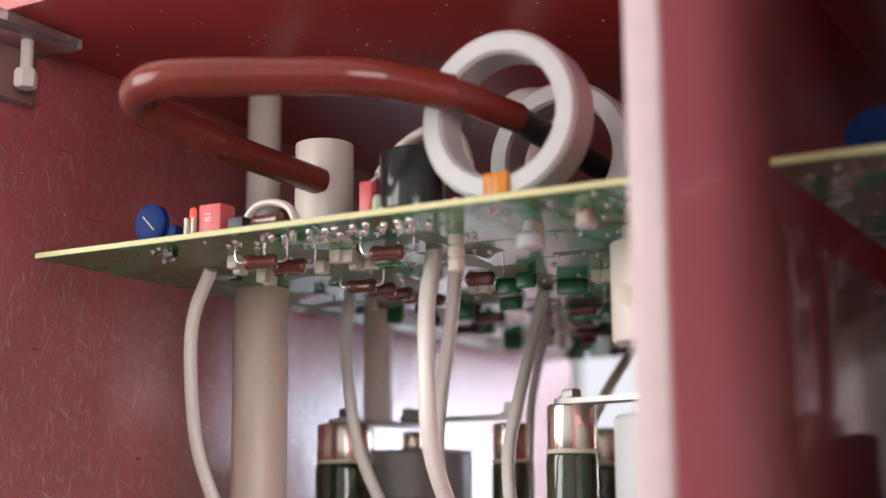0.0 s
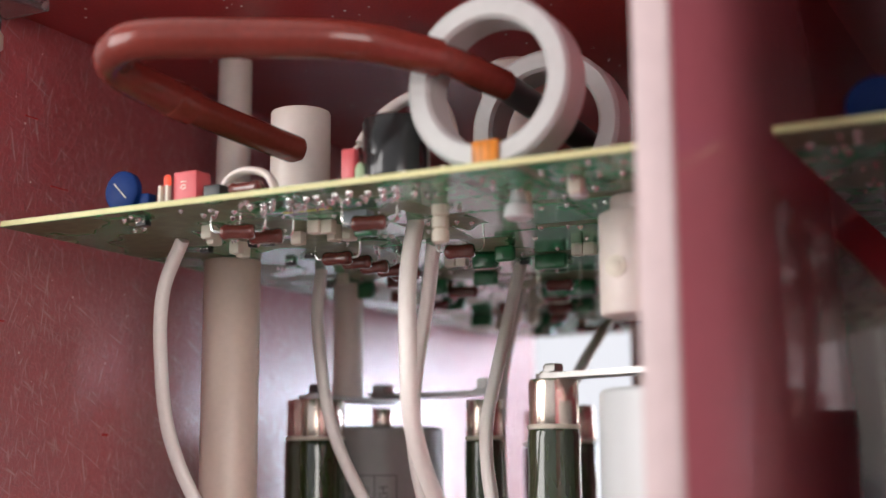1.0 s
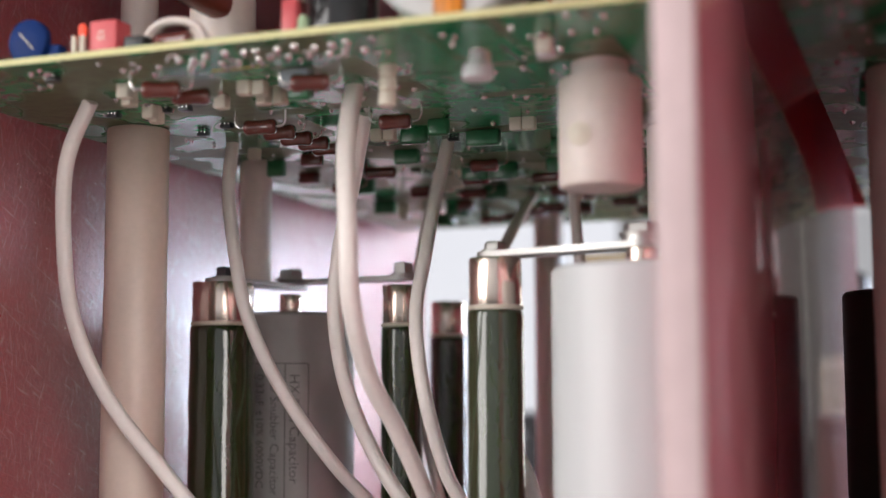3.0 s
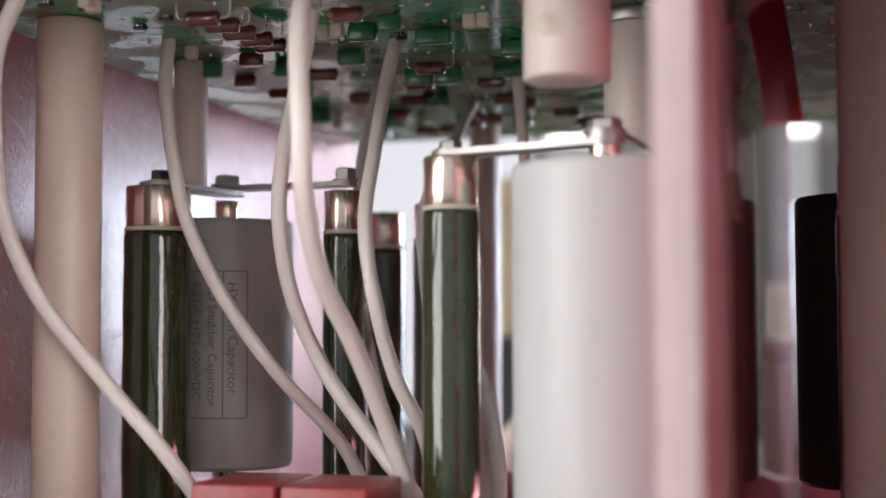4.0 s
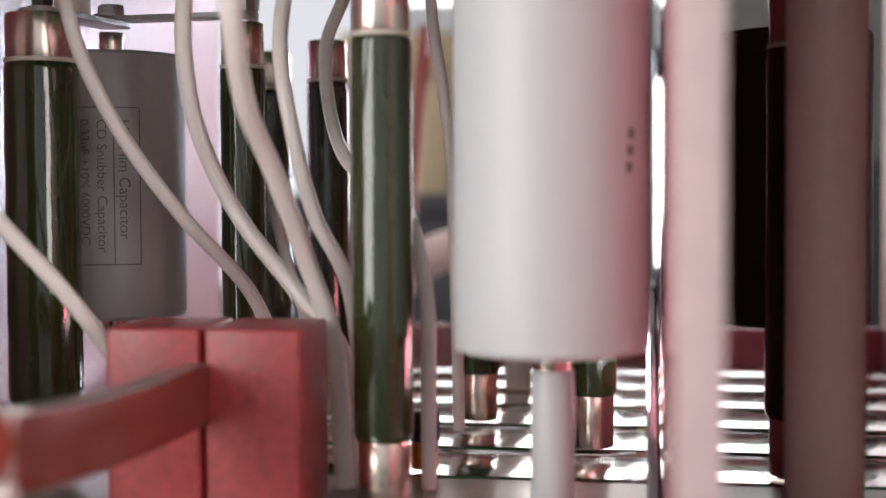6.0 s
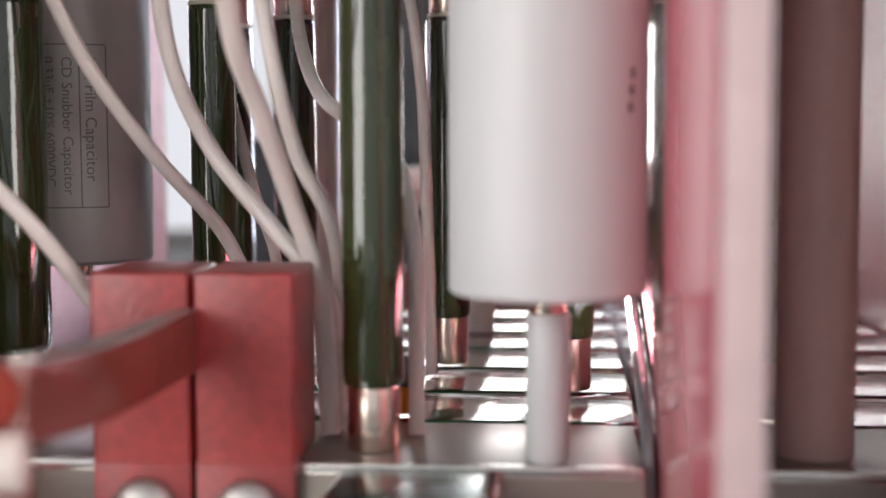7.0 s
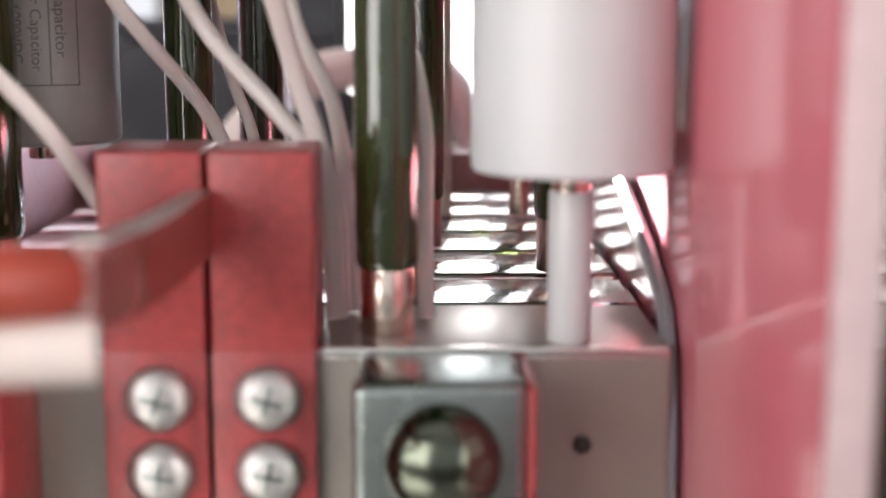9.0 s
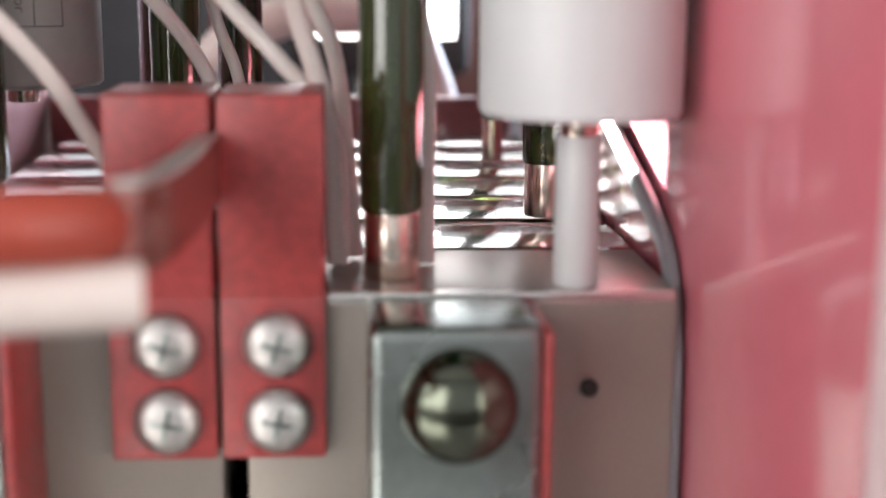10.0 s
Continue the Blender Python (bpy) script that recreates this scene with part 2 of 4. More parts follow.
def box(x0, x1, y0, y1, z0, z1, bevel=0.4, segments=2):
    bm = bmesh.new()
    bmesh.ops.create_cube(bm, size=1)
    bmesh.ops.scale(bm, vec=(x1 - x0, y1 - y0, z1 - z0), verts=bm.verts)
    bmesh.ops.translate(bm, vec=((x0 + x1) / 2, (y0 + y1) / 2, (z0 + z1) / 2), verts=bm.verts)
    if bevel:
        bmesh.ops.bevel(bm, geom=bm.edges[:], offset=bevel, segments=segments, affect="EDGES", profile=0.5)
    return bm


def spline(points, per=10):
    """Smooth curve through the points."""
    p = [Vector(q) for q in points]
    p = [2 * p[0] - p[1]] + p + [2 * p[-1] - p[-2]]
    out = []
    for i in range(1, len(p) - 2):
        for k in range(per):
            t = k / per
            a, b, c, d = p[i - 1:i + 3]
            out.append(0.5 * (2 * b + (c - a) * t + (2 * a - 5 * b + 4 * c - d) * t * t + (3 * b - a - 3 * c + d) * t ** 3))
    return out + [p[-2]]


def sweep(points, rx, ry=None, seg=14, per=10, square=1.0, up=(0, 1, 0), taper=None):
    """A cable: an oval section, flattened by square < 1, along a smooth curve."""
    ry = ry or rx
    line = spline(points, per)
    bm = bmesh.new()
    rings = []
    for i, q in enumerate(line):
        t = (line[min(i + 1, len(line) - 1)] - line[max(i - 1, 0)]).normalized()
        s = t.cross(Vector(up))
        s = s.normalized() if s.length > 1e-4 else Vector((1, 0, 0))
        n = s.cross(t).normalized()
        f = taper(i / (len(line) - 1)) if taper else 1
        ring = []
        for k in range(seg):
            a = 2 * math.pi * k / seg
            c, d = math.cos(a), math.sin(a)
            c, d = math.copysign(abs(c) ** square, c), math.copysign(abs(d) ** square, d)
            ring.append(bm.verts.new(q + s * c * rx * f + n * d * ry * f))
        rings.append(ring)
    for a, b in zip(rings, rings[1:]):
        for k in range(seg):
            bm.faces.new((a[k], a[(k + 1) % seg], b[(k + 1) % seg], b[k]))
    bm.faces.new(list(reversed(rings[0])))
    bm.faces.new(rings[-1])
    return bm


def join(*bms):
    out = bmesh.new()
    for b in bms:
        me = bpy.data.meshes.new("tmp")
        b.to_mesh(me)
        b.free()
        out.from_mesh(me)
        bpy.data.meshes.remove(me)
    return out


def mesh_from(name, bm, material, smooth=35):
    bmesh.ops.scale(bm, vec=(MM, MM, MM), verts=bm.verts)
    bmesh.ops.recalc_face_normals(bm, faces=bm.faces)
    limit = radians(smooth)
    for f in bm.faces:
        f.smooth = True
    for e in bm.edges:
        e.smooth = len(e.link_faces) == 2 and e.calc_face_angle(0) < limit
    me = bpy.data.meshes.new(name)
    bm.to_mesh(me)
    bm.free()
    me.materials.append(material)
    return me


def part(name, bm, material, parent=None, label=""):
    ob = new(name, mesh_from(name, bm, material))
    if parent is not None:
        ob.parent = parent
    return tagged(ob, label)


def thing(name, x, y, z, label, category, group="", kind="", rz=0):
    ob = new(name)
    ob.empty_display_size = 0.005
    ob.matrix_world = pose(x * MM, y * MM, z * MM, 0, 0, rz)
    return tagged(ob, label, category, group, kind)


def solid(name, bm, material, label, category, group="", kind="", at=(0, 0, 0), rot=(0, 0, 0)):
    ob = new(name, mesh_from(name, bm, material))
    ob.matrix_world = pose(at[0] * MM, at[1] * MM, at[2] * MM, *rot)
    return tagged(ob, label, category, group, kind)


# ---------------------------------------------------------------- the large structure
S = "structure"
solid("wall_left", box(-134, -127, -82, 300, -70, 206, 0.5), M_WALL, "red lacquered cabinet side wall with a leathery texture", "wall", kind=S)
solid("ceiling", box(-134, 172, -90, 300, 206, 212, 0.5), M_CEIL, "dark red lacquered cabinet top panel", "ceiling", kind=S)
solid("wall_divider", box(69, 75.6, -109, 291.5, -70, 205.5, 0.5, 2), M_PANEL, "glossy red acrylic divider panel between two bays", "wall", kind=S)
solid("trim_divider", box(69, 75.6, -111.2, -109.1, -70, 205.5, 0.6, 2), M_PANELEDGE, "pale sawn front edge of the red divider", "trim", kind=S)
# assumed side wall and unseen front panel, placed to keep the second bay dark
solid("wall_right", box(165, 172, -115, 300, -70, 206, 0.5), M_WALL, "assumed red side wall set close to darken the second bay", "wall", kind=S)
solid("wall_shade_right", box(122, 164.8, -115, -109, -70, 205.5, 0.5), M_WALL, "unseen red panel added to keep light out of the second bay", "wall", kind=S)
solid("floor", box(-134, 172, -115, 300, -76, -70, 0.5), M_ALU, "aluminium cabinet base plate", "floor", kind=S)
solid("wall_back", box(-126.8, 164.8, 293, 299, 150, 205.5, 0.4), M_CEIL, "red lacquered upper back panel of the cabinet", "wall", kind=S)

# ---------------------------------------------------------------- base of the bays: rails and shiny module tops
for i, (x0, x1) in enumerate(((-112, -28.8), (-23.8, 66.0), (77, 163))):
    rail = thing("base_rail", x0, -14.5, -70, "brushed aluminium mounting rail along the cabinet base", "rail", "base rails")
    bm = box(0, x1 - x0, 0, 44, 0, 55.4, 0.8, 3)
    part("rail_body", bm, M_RAIL, rail)
    part("edge_strip", box(0.5, x1 - x0 - 0.5, -0.35, 2.0, 53.2, 55.75, 0.5, 3), M_ALU, rail, "pale strip along the upper front edge")
    if i == 1:
        part("screw_hole", rod(1.9, 0, 1.0, 0.2, 20, (71.5, -0.15, 35), "y"), M_GAP_SHADE, rail, "flat dark disc for the shade in a drilled hole")
for k in range(6):
    y0 = 38 + 39.4 * k
    for x0, x1 in ((-112, 68.2), (77, 163)):
        mod = thing("metal_module", x0, y0, -70, "polished metal module with rounded top edges in the cabinet base", "module", "metal modules")
        part("module_top", box(0, x1 - x0, 0, 31.5, 46, 54, 1.6, 3), M_TOP, mod)
        part("module_body", box(2, x1 - x0 - 2, 3, 28, 0, 46.2, 0.5), M_GAP_SHADE, mod)
        part("cross_bar", rod(1.6, 0, x1 - x0, 0.3, 16, (0, -4.2, 49), "x"), M_DARKSTEEL, mod)

# ---------------------------------------------------------------- tall glazed resistors with copper caps


def glazed_resistor(x, y, r, label, group="glazed resistors", strap=True, height=90.5):
    res = thing("glazed_resistor", x, y, -14.6, label, "resistor", group)
    b = 14.6
    prof = [(r * 0.93, b + 0.0), (r * 0.99, b + 1.2), (r, b + 2.5)]
    for k in range(1, 12):
        prof.append((r * (1 + 0.012 * math.sin(k * 2.1 + x)), b + 2.5 + (height - 5) * k / 12))
    prof += [(r, b + height - 2.5), (r * 0.985, b + height - 1.0), (r * 0.93, b + height)]
    part("body", lathe(prof, 40), M_GLAZE, res, "glossy dark green glazed body")
    c = r * 0.94
    part("upper_cap", rod(c, b + height, b + height + 12.6, 0.6, 40), M_COPPER, res, "shiny copper end cap")
    part("lower_cap", rod(c * 0.93, 0, b, 0.6, 40), M_COPPER, res, "shiny copper end cap")
    part("cap_rim", lathe([(c - 0.2, b + height - 0.5), (c + 0.35, b + height - 0.2), (c + 0.35, b + height + 0.7), (c - 0.2, b + height + 1.0)], 40), M_CREAM, res, "pale ceramic rim")
    return res


def hex_bolt(x, y, z, r=3.0, h=2.6, material=None, label="zinc-plated hex bolt on a terminal strap"):
    bolt = thing("hex_bolt", x, y, z, label, "bolt", "terminal bolts")
    part("washer", rod(r * 1.25, 0, 0.7, 0.15, 28), M_STEEL, bolt)
    part("head", lathe([(r, 0.7), (r, h + 0.2), (r * 0.86, h + 0.7)], 6), material or M_STEEL, bolt)
    return bolt


glazed_resistor(6.6, 1.6, 6.9, "slim dark green glazed resistor with copper end caps")
glazed_resistor(-93.3, 44.0, 9.8, "thick dark green glazed resistor with copper end caps")
glazed_resistor(-46.5, 71.5, 6.4, "slim dark green glazed resistor with copper end caps behind the cables")
glazed_resistor(-33.5, 120.0, 6.6, "slim dark green glazed resistor farther back in the bay")
glazed_resistor(14.6, 116.5, 6.4, "slim dark green glazed resistor behind the white capacitor")
glazed_resistor(51.0, 76.0, 6.5, "slim dark green glazed resistor behind the nylon post")
glazed_resistor(48.5, 186.0, 4.2, "slim dark green glazed resistor at the back of the bay")
glazed_resistor(-60.0, 150.0, 7.0, "slim dark green glazed resistor at the back of the bay")
glazed_resistor(104.0, 43.5, 9.8, "thick dark green glazed resistor in the second bay")
glazed_resistor(150.0, 72.0, 6.4, "slim dark green glazed resistor in the second bay")

# ---------------------------------------------------------------- film capacitors


def film_capacitor(x, y, r, material, label, z0=21.5, z1=96.0):
    cap = thing("film_capacitor", x, y, -14.6, label, "capacitor", "film capacitors")
    a, b = z0 + 14.6, z1 + 14.6
    part("body", lathe([(r * 0.5, a + 0.6), (r - 2.2, a + 0.4), (r - 0.8, a), (r, a + 1.0), (r, b - 1.0), (r - 0.8, b), (r - 2.2, b - 0.4), (r * 0.5, b - 0.6)], 72), material, cap)
    part("upper_terminal", rod(3.6, b - 0.8, b + 6.6, 0.4, 28), M_COPPER, cap, "dark copper terminal stud")
    part("lower_terminal", rod(4.0, a - 4.5, a + 0.8, 0.4, 28), M_COPPER, cap, "brass terminal stud")
    return cap


white_cap = film_capacitor(45.2, -8.0, 20.9, M_WCAP, "large white cylindrical film capacitor on a nylon post", 21.8, 98.6)
grey_cap = film_capacitor(-86.2, 74.8, 20.4, M_GCAP, "large grey cylindrical film capacitor with printed label", 20.6, 95.0)
film_capacitor(104.0, 73.0, 20.4, M_BCAP, "large dark cylindrical film capacitor in the second bay", 20.6, 97.0)


def wrap_text(words, size, radius, angle, z_top, parent, name="printed_text"):
    """Lettering round a cylinder, reading downwards, with its top towards larger angles."""
    cu = bpy.data.curves.new("t", "FONT")
    cu.body, cu.size, cu.resolution_u = words, size, 3
    tmp = new("t", cu)
    bpy.context.view_layer.update()
    me = bpy.data.meshes.new_from_object(tmp.evaluated_get(bpy.context.evaluated_depsgraph_get()))
    bm = bmesh.new()
    bm.from_mesh(me)
    bpy.data.objects.remove(tmp)
    bpy.data.curves.remove(cu)
    bpy.data.meshes.remove(me)
    for v in bm.verts:
        a = angle + v.co.y / radius
        v.co = Vector((radius * math.cos(a), radius * math.sin(a), z_top - v.co.x))
    return part(name, bm, M_INK, parent)


def wrap_bar(a0, a1, z0, z1, radius, n=8):
    bm = bmesh.new()
    rows = []
    for k in range(n + 1):
        a = a0 + (a1 - a0) * k / n
        rows.append([bm.verts.new((radius * math.cos(a), radius * math.sin(a), z)) for z in (z0, z1)])
    for p, q in zip(rows, rows[1:]):
        bm.faces.new((p[0], q[0], q[1], p[1]))
    return bm


RL, ZL = 20.46, 14.6
A_R, A_M, A_L = radians(-48), radians(-68), radians(-112)
wrap_text("HX Film Capacitor", 4.3, RL, radians(-63.5), 76 + ZL, grey_cap)
wrap_text("CD Snubber Capacitor", 3.9, RL, radians(-80), 76 + ZL, grey_cap)
wrap_text("0.33uF \u00b110% 6000VDC", 3.6, RL, radians(-93), 76 + ZL, grey_cap)
for a in (A_R, A_M, A_L):
    part("label_line", wrap_bar(a, a + 0.018, 36 + ZL, 79 + ZL, RL, 1), M_INK, grey_cap)
for z in (36, 79):
    part("label_line", wrap_bar(A_L, A_R, z + ZL, z + 0.35 + ZL, RL), M_INK, grey_cap)
for k in range(3):
    part("printed_mark", wrap_bar(radians(-40 + k), radians(-35.5 + k), 59.5 + 3.4 * k + ZL, 61.6 + 3.4 * k + ZL, 20.98, 3), M_INK, white_cap)

fuse = thing("small_fuse", 9.7, 41.0, -14.6, "small black and orange component standing on the rail", "component")
part("base", rod(3.5, 0, 7, 0.4, 24), M_TAPE, fuse, "orange base")
part("cap", rod(3.8, 7, 14.8, 0.5, 24), M_BLACK, fuse, "black cap")

# ---------------------------------------------------------------- straps and bolts on top of them


def strap(points, width, z, label, name="terminal_strap"):
    a, b = Vector(points[0]), Vector(points[1])
    d = b - a
    ob = thing(name, a.x, a.y, z, label, "strap", "terminal straps", rz=math.degrees(math.atan2(d.y, d.x)))
    n = 10
    bm = bmesh.new()
    low, rim = [], []
    for k in range(n + 1):
        t = math.pi / 2 + math.pi * k / n
        rim.append((width / 2 * math.cos(t), width / 2 * math.sin(t)))
    for k in range(n + 1):
        t = -math.pi / 2 + math.pi * k / n
        rim.append((d.length + width / 2 * math.cos(t), width / 2 * math.sin(t)))
    low = [bm.verts.new((x, y, 0)) for x, y in rim]
    f = bm.faces.new(low)
    up = bmesh.ops.extrude_face_region(bm, geom=[f])
    bmesh.ops.translate(bm, vec=(0, 0, 1.4), verts=[v for v in up["geom"] if isinstance(v, bmesh.types.BMVert)])
    part("strip", bm, M_STEEL, ob)
    return ob


strap(((6.6, 1.6), (45.2, -8.0)), 9, 103.1, "bare steel strap joining resistor and white capacitor")
hex_bolt(6.4, 2.2, 104.5, 2.8, 2.0)
strap(((45.2, -8.0), (51.0, 76.0)), 9, 104.6, "bare steel strap running back to the slim resistor")
hex_bolt(45.2, -8.0, 106.0, 4.0, 2.4)
strap(((-93.3, 44.0), (-86.2, 74.8)), 11, 103.1, "bare steel strap joining resistor and grey capacitor")
strap(((-86.2, 74.8), (-46.5, 71.5)), 8, 104.6, "bare steel strap between grey capacitor and slim resistor")
hex_bolt(-93.0, 44.5, 104.5, 3.0, 2.8, M_DARKSTEEL, "dark hex bolt on a terminal strap")
hex_bolt(-86.2, 74.8, 106.0, 4.0, 2.8)
hex_bolt(-46.0, 71.5, 106.0, 3.2, 3.4)

# ---------------------------------------------------------------- nylon posts


def post(x, y, z0, z1, r, label, name="nylon_post", material=M_NYLON):
    ob = thing(name, x, y, z0, label, "post", "nylon posts")
    part("shaft", rod(r, 0, z1 - z0, 0.5, 48), material, ob)
    return ob


post(-98.0, 4.0, -70, 143, 8.5, "thick ivory nylon post carrying the circuit board", material=M_IVORY)
post(-98.5, 4.0, 144.7, 206, 5.2, "thin white nylon post between board and cabinet top")
post(-92.2, 62.0, 104.6, 143, 5.0, "white nylon spacer under the circuit board")
post(103.6, 4.0, -70, 143, 8.5, "thick white nylon post in the second bay, coloured for red bounce", material=M_REDLIT_NYLON)
post(46.5, 36.0, 106.0, 139.5, 8.6, "white nylon spacer standing above the slim resistor")
solid("steel_washer", rod(9.6, 0, 3.4, 0.4, 40), M_STEEL, "thick zinc washer between spacer and circuit board", "washer", at=(46.5, 36.0, 139.5))
post(105.0, 62.0, 104.6, 143, 5.0, "white nylon spacer under the second circuit board")
post(45.4, -7.0, -14.6, 17.5, 4.7, "pale grey post under the white capacitor", material=M_WCAP)
post(-40, 215, -15.5, 143, 6.0, "white nylon post at the back of the bay")
post(20, 190, -15.5, 143, 5.0, "white nylon post at the back of the bay")

# ---------------------------------------------------------------- red clamp blocks with screws
for x0, x1 in ((-50.6, -29.6), (-28.4, -7.4)):
    blk = thing("clamp_block", x0, -19, -48, "red fibre clamp block screwed to the aluminium rail", "clamp", "red clamp blocks")
    w = x1 - x0
    part("block_top", box(0, w, 0, 26, 33.5, 74.7, 0.9, 3), M_REDBLOCK, blk)
    part("block_plate", box(0, w, 0, 4.4, 0, 34.2, 0.5), M_REDBLOCK, blk)
    for z in (8.6, 24.5):
        s = part("screw", lathe([(6.8, 0), (7.0, 0.6), (6.7, 2.0), (5.6, 3.2), (3.8, 4.1), (1.3, 4.5)], 32, (w / 2 + 0.8, 0, z), "y"), M_STEEL, blk, "zinc-plated pan-head screw")
        cross = join(box(w / 2 + 0.8 - 3.2, w / 2 + 0.8 + 3.2, -4.75, -3.0, z - 0.45, z + 0.45, 0.1), box(w / 2 + 0.8 - 0.45, w / 2 + 0.8 + 0.45, -4.75, -3.0, z - 3.2, z + 3.2, 0.1))
        bmesh.ops.rotate(cross, verts=cross.verts, cent=(w / 2 + 0.8, 0, z), matrix=Matrix.Rotation(0.6 + 0.5 * z, 3, "Y"))
        part("screw_slot", cross, M_CHROME, s)

# red sleeved conductor that leaves the clamp towards the front
lead = thing("sleeved_conductor", -27, -19, 12, "red sleeved copper conductor held by the clamp blocks", "conductor")
bar = sweep([(-3, 6, 0.4), (-3, -6, 0.4), (-3.4, -36, 0.8), (-4.5, -62, 1.8), (-7, -82, 3.2)], 2.5, 6.4, 32, square=0.16, up=(0, 0, 1))
part("conductor", bar, M_BAR, lead, "flat red-brown bar")
# steel-coloured strip imitates the bright reflection on the top face
part("top_highlight", sweep([(-3, -0.6, 7.0), (-3.2, -20, 7.2), (-3.4, -36, 7.4), (-4.5, -62, 8.4), (-6.4, -78, 9.4)], 2.3, 0.35, 16, square=0.3, up=(0, 0, 1)), M_STEEL, lead, "pale strip standing in for light on top of the bar")
part("sleeve", sweep([(-9.5, -77, 3.4), (-12, -83, 4.4), (-20, -88, 5.0), (-36, -91.5, 5.4), (-60, -95, 5.4), (-100, -101, 5)], 5.4, 5.4, 24, up=(0, 0, 1)), M_REDSLEEVE, lead, "orange-red rubber sleeve")
part("end_sleeve", sweep([(-4, -84, -5), (-12, -85.5, -5), (-22, -87.5, -5), (-40, -92, -5.5), (-100, -104, -6)], 4.6, 4.6, 24), M_NYLON, lead, "white end sleeve")

# ---------------------------------------------------------------- chrome terminals in front of the rail
for x0 in (1.0, -100.0):
    tm = thing("terminal_block", x0, -41, -70, "polished chrome terminal block with a domed bolt", "terminal", "terminal blocks")
    part("block", box(0, 33, 0, 26.3, 0, 55, 2.2, 4), M_CHROME, tm)
    part("side_plate", box(33.2, 35.0, 0.5, 26, 0, 54, 0.4), M_REDBLOCK, tm, "red fibre side plate")
    part("domed_bolt", lathe([(11.4, 0), (11.4, 0.8), (10.9, 2.6), (9.5, 5.0), (6.9, 7.0), (3.4, 8.2), (0.8, 8.6)], 40, (17, 0, 40), "y"), M_BOLT, tm, "dark polished domed bolt head")

# ---------------------------------------------------------------- grey braided sleeve along the divider
sleeve = thing("braided_sleeve", 67, -11.5, -70, "grey braided cable sleeve lying along the red divider", "cable")
RUN = [(0, 123.5, 93), (0, 87.5, 83), (0, 51.5, 73.5), (0, 23.5, 65.5), (0, 9.5, 58), (-0.1, 2.5, 44), (-0.1, 0.5, 26), (-0.1, 0, 0.5)]
part("braid", sweep(RUN, 3.4, 1.5, 16, square=0.7, up=(1, 0, 0)), M_GREYSLEEVE, sleeve)
part("end_wrap", sweep([(0, 123.2, 92.9), (0, 126, 93.7), (0, 132, 95.2)], 3.7, 1.8, 16, 4, square=0.7, up=(1, 0, 0)), M_BLACK, sleeve, "black shrink tube at the upper end")

# ---------------------------------------------------------------- white silicone cables from the board down
CABLES = (
    (2.0, ((-88, -33, 143), (-97.5, -29, 129), (-101.5, -24, 110), (-102.4, -18, 90), (-96, -12, 70), (-81, -7, 50), (-64.5, -4, 31), (-53, 8, 8))),
    (1.9, ((-83.5, 31, 143), (-83.5, 29, 128), (-78.5, 25, 107), (-74, 25, 90), (-65, 29, 70), (-52, 35, 50), (-39, 50, 30), (-31, 55, 10))),
    (2.3, ((-19.6, -25, 143), (-20.3, -28, 128), (-18, -32, 106), (-18.3, -29, 90), (-19.4, -16, 74), (-17, -3, 60), (-12.8, 9, 40), (-7, 13, 18), (-5, 13, -14))),
    (2.1, ((-30, 5, 143), (-38, 16, 128), (-46, 24, 108), (-47, 24, 90), (-44.3, 27, 70), (-35.2, 29, 50), (-18, 22, 31), (-6, 20, 15), (-4, 20, -14))),
    (1.9, ((-22.8, 49, 143), (-24, 42, 126), (-22.3, 29, 108), (-21.6, 20, 90), (-17.7, 16, 70), (-13.4, 20, 50), (-5, 22, 30), (-1, 21, -14))),
    (1.9, ((-31, 165, 143), (-23, 118, 128), (-22, 92, 112), (-25.5, 84, 97), (-22, 74, 78), (-12, 50, 64), (3, 22, 57), (10.5, 15, 49), (14.8, 14, 30), (15, 14, 8), (15, 14, -14))),
    (1.6, ((-45, 100, 143), (-49, 92, 110), (-47, 86, 76), (-41.2, 80, 55), (-36, 78, 36), (-30.5, 76, 20), (-27, 74, -15))),
    (1.8, ((0, 100, 143), (3, 100, 107), (6, 100, 86), (8, 100, 69), (8.8, 100, 53), (9.8, 100, 20), (10.8, 98, -15))),
)
for r, pts in CABLES:
    cb = thing("white_cable", *pts[-1], "white silicone-insulated cable hanging from the circuit board", "cable", "white cables")
    o = Vector(pts[-1])
    part("insulation", sweep([Vector(p) - o for p in pts], r, r * 0.8, 14, 8, 0.8), M_WIRE, cb)


# ---------------------------------------------------------------- circuit boards
def board_mesh(x0, x1, y0, y1, z0, z1):
    me = mesh_from("board", box(x0, x1, y0, y1, z0, z1, 0.12, 1), M_PCB)
    me.materials.append(M_PCBEDGE)
    for p in me.polygons:
        if abs(p.normal.z) < 0.5:
            p.material_index = 1
    return me


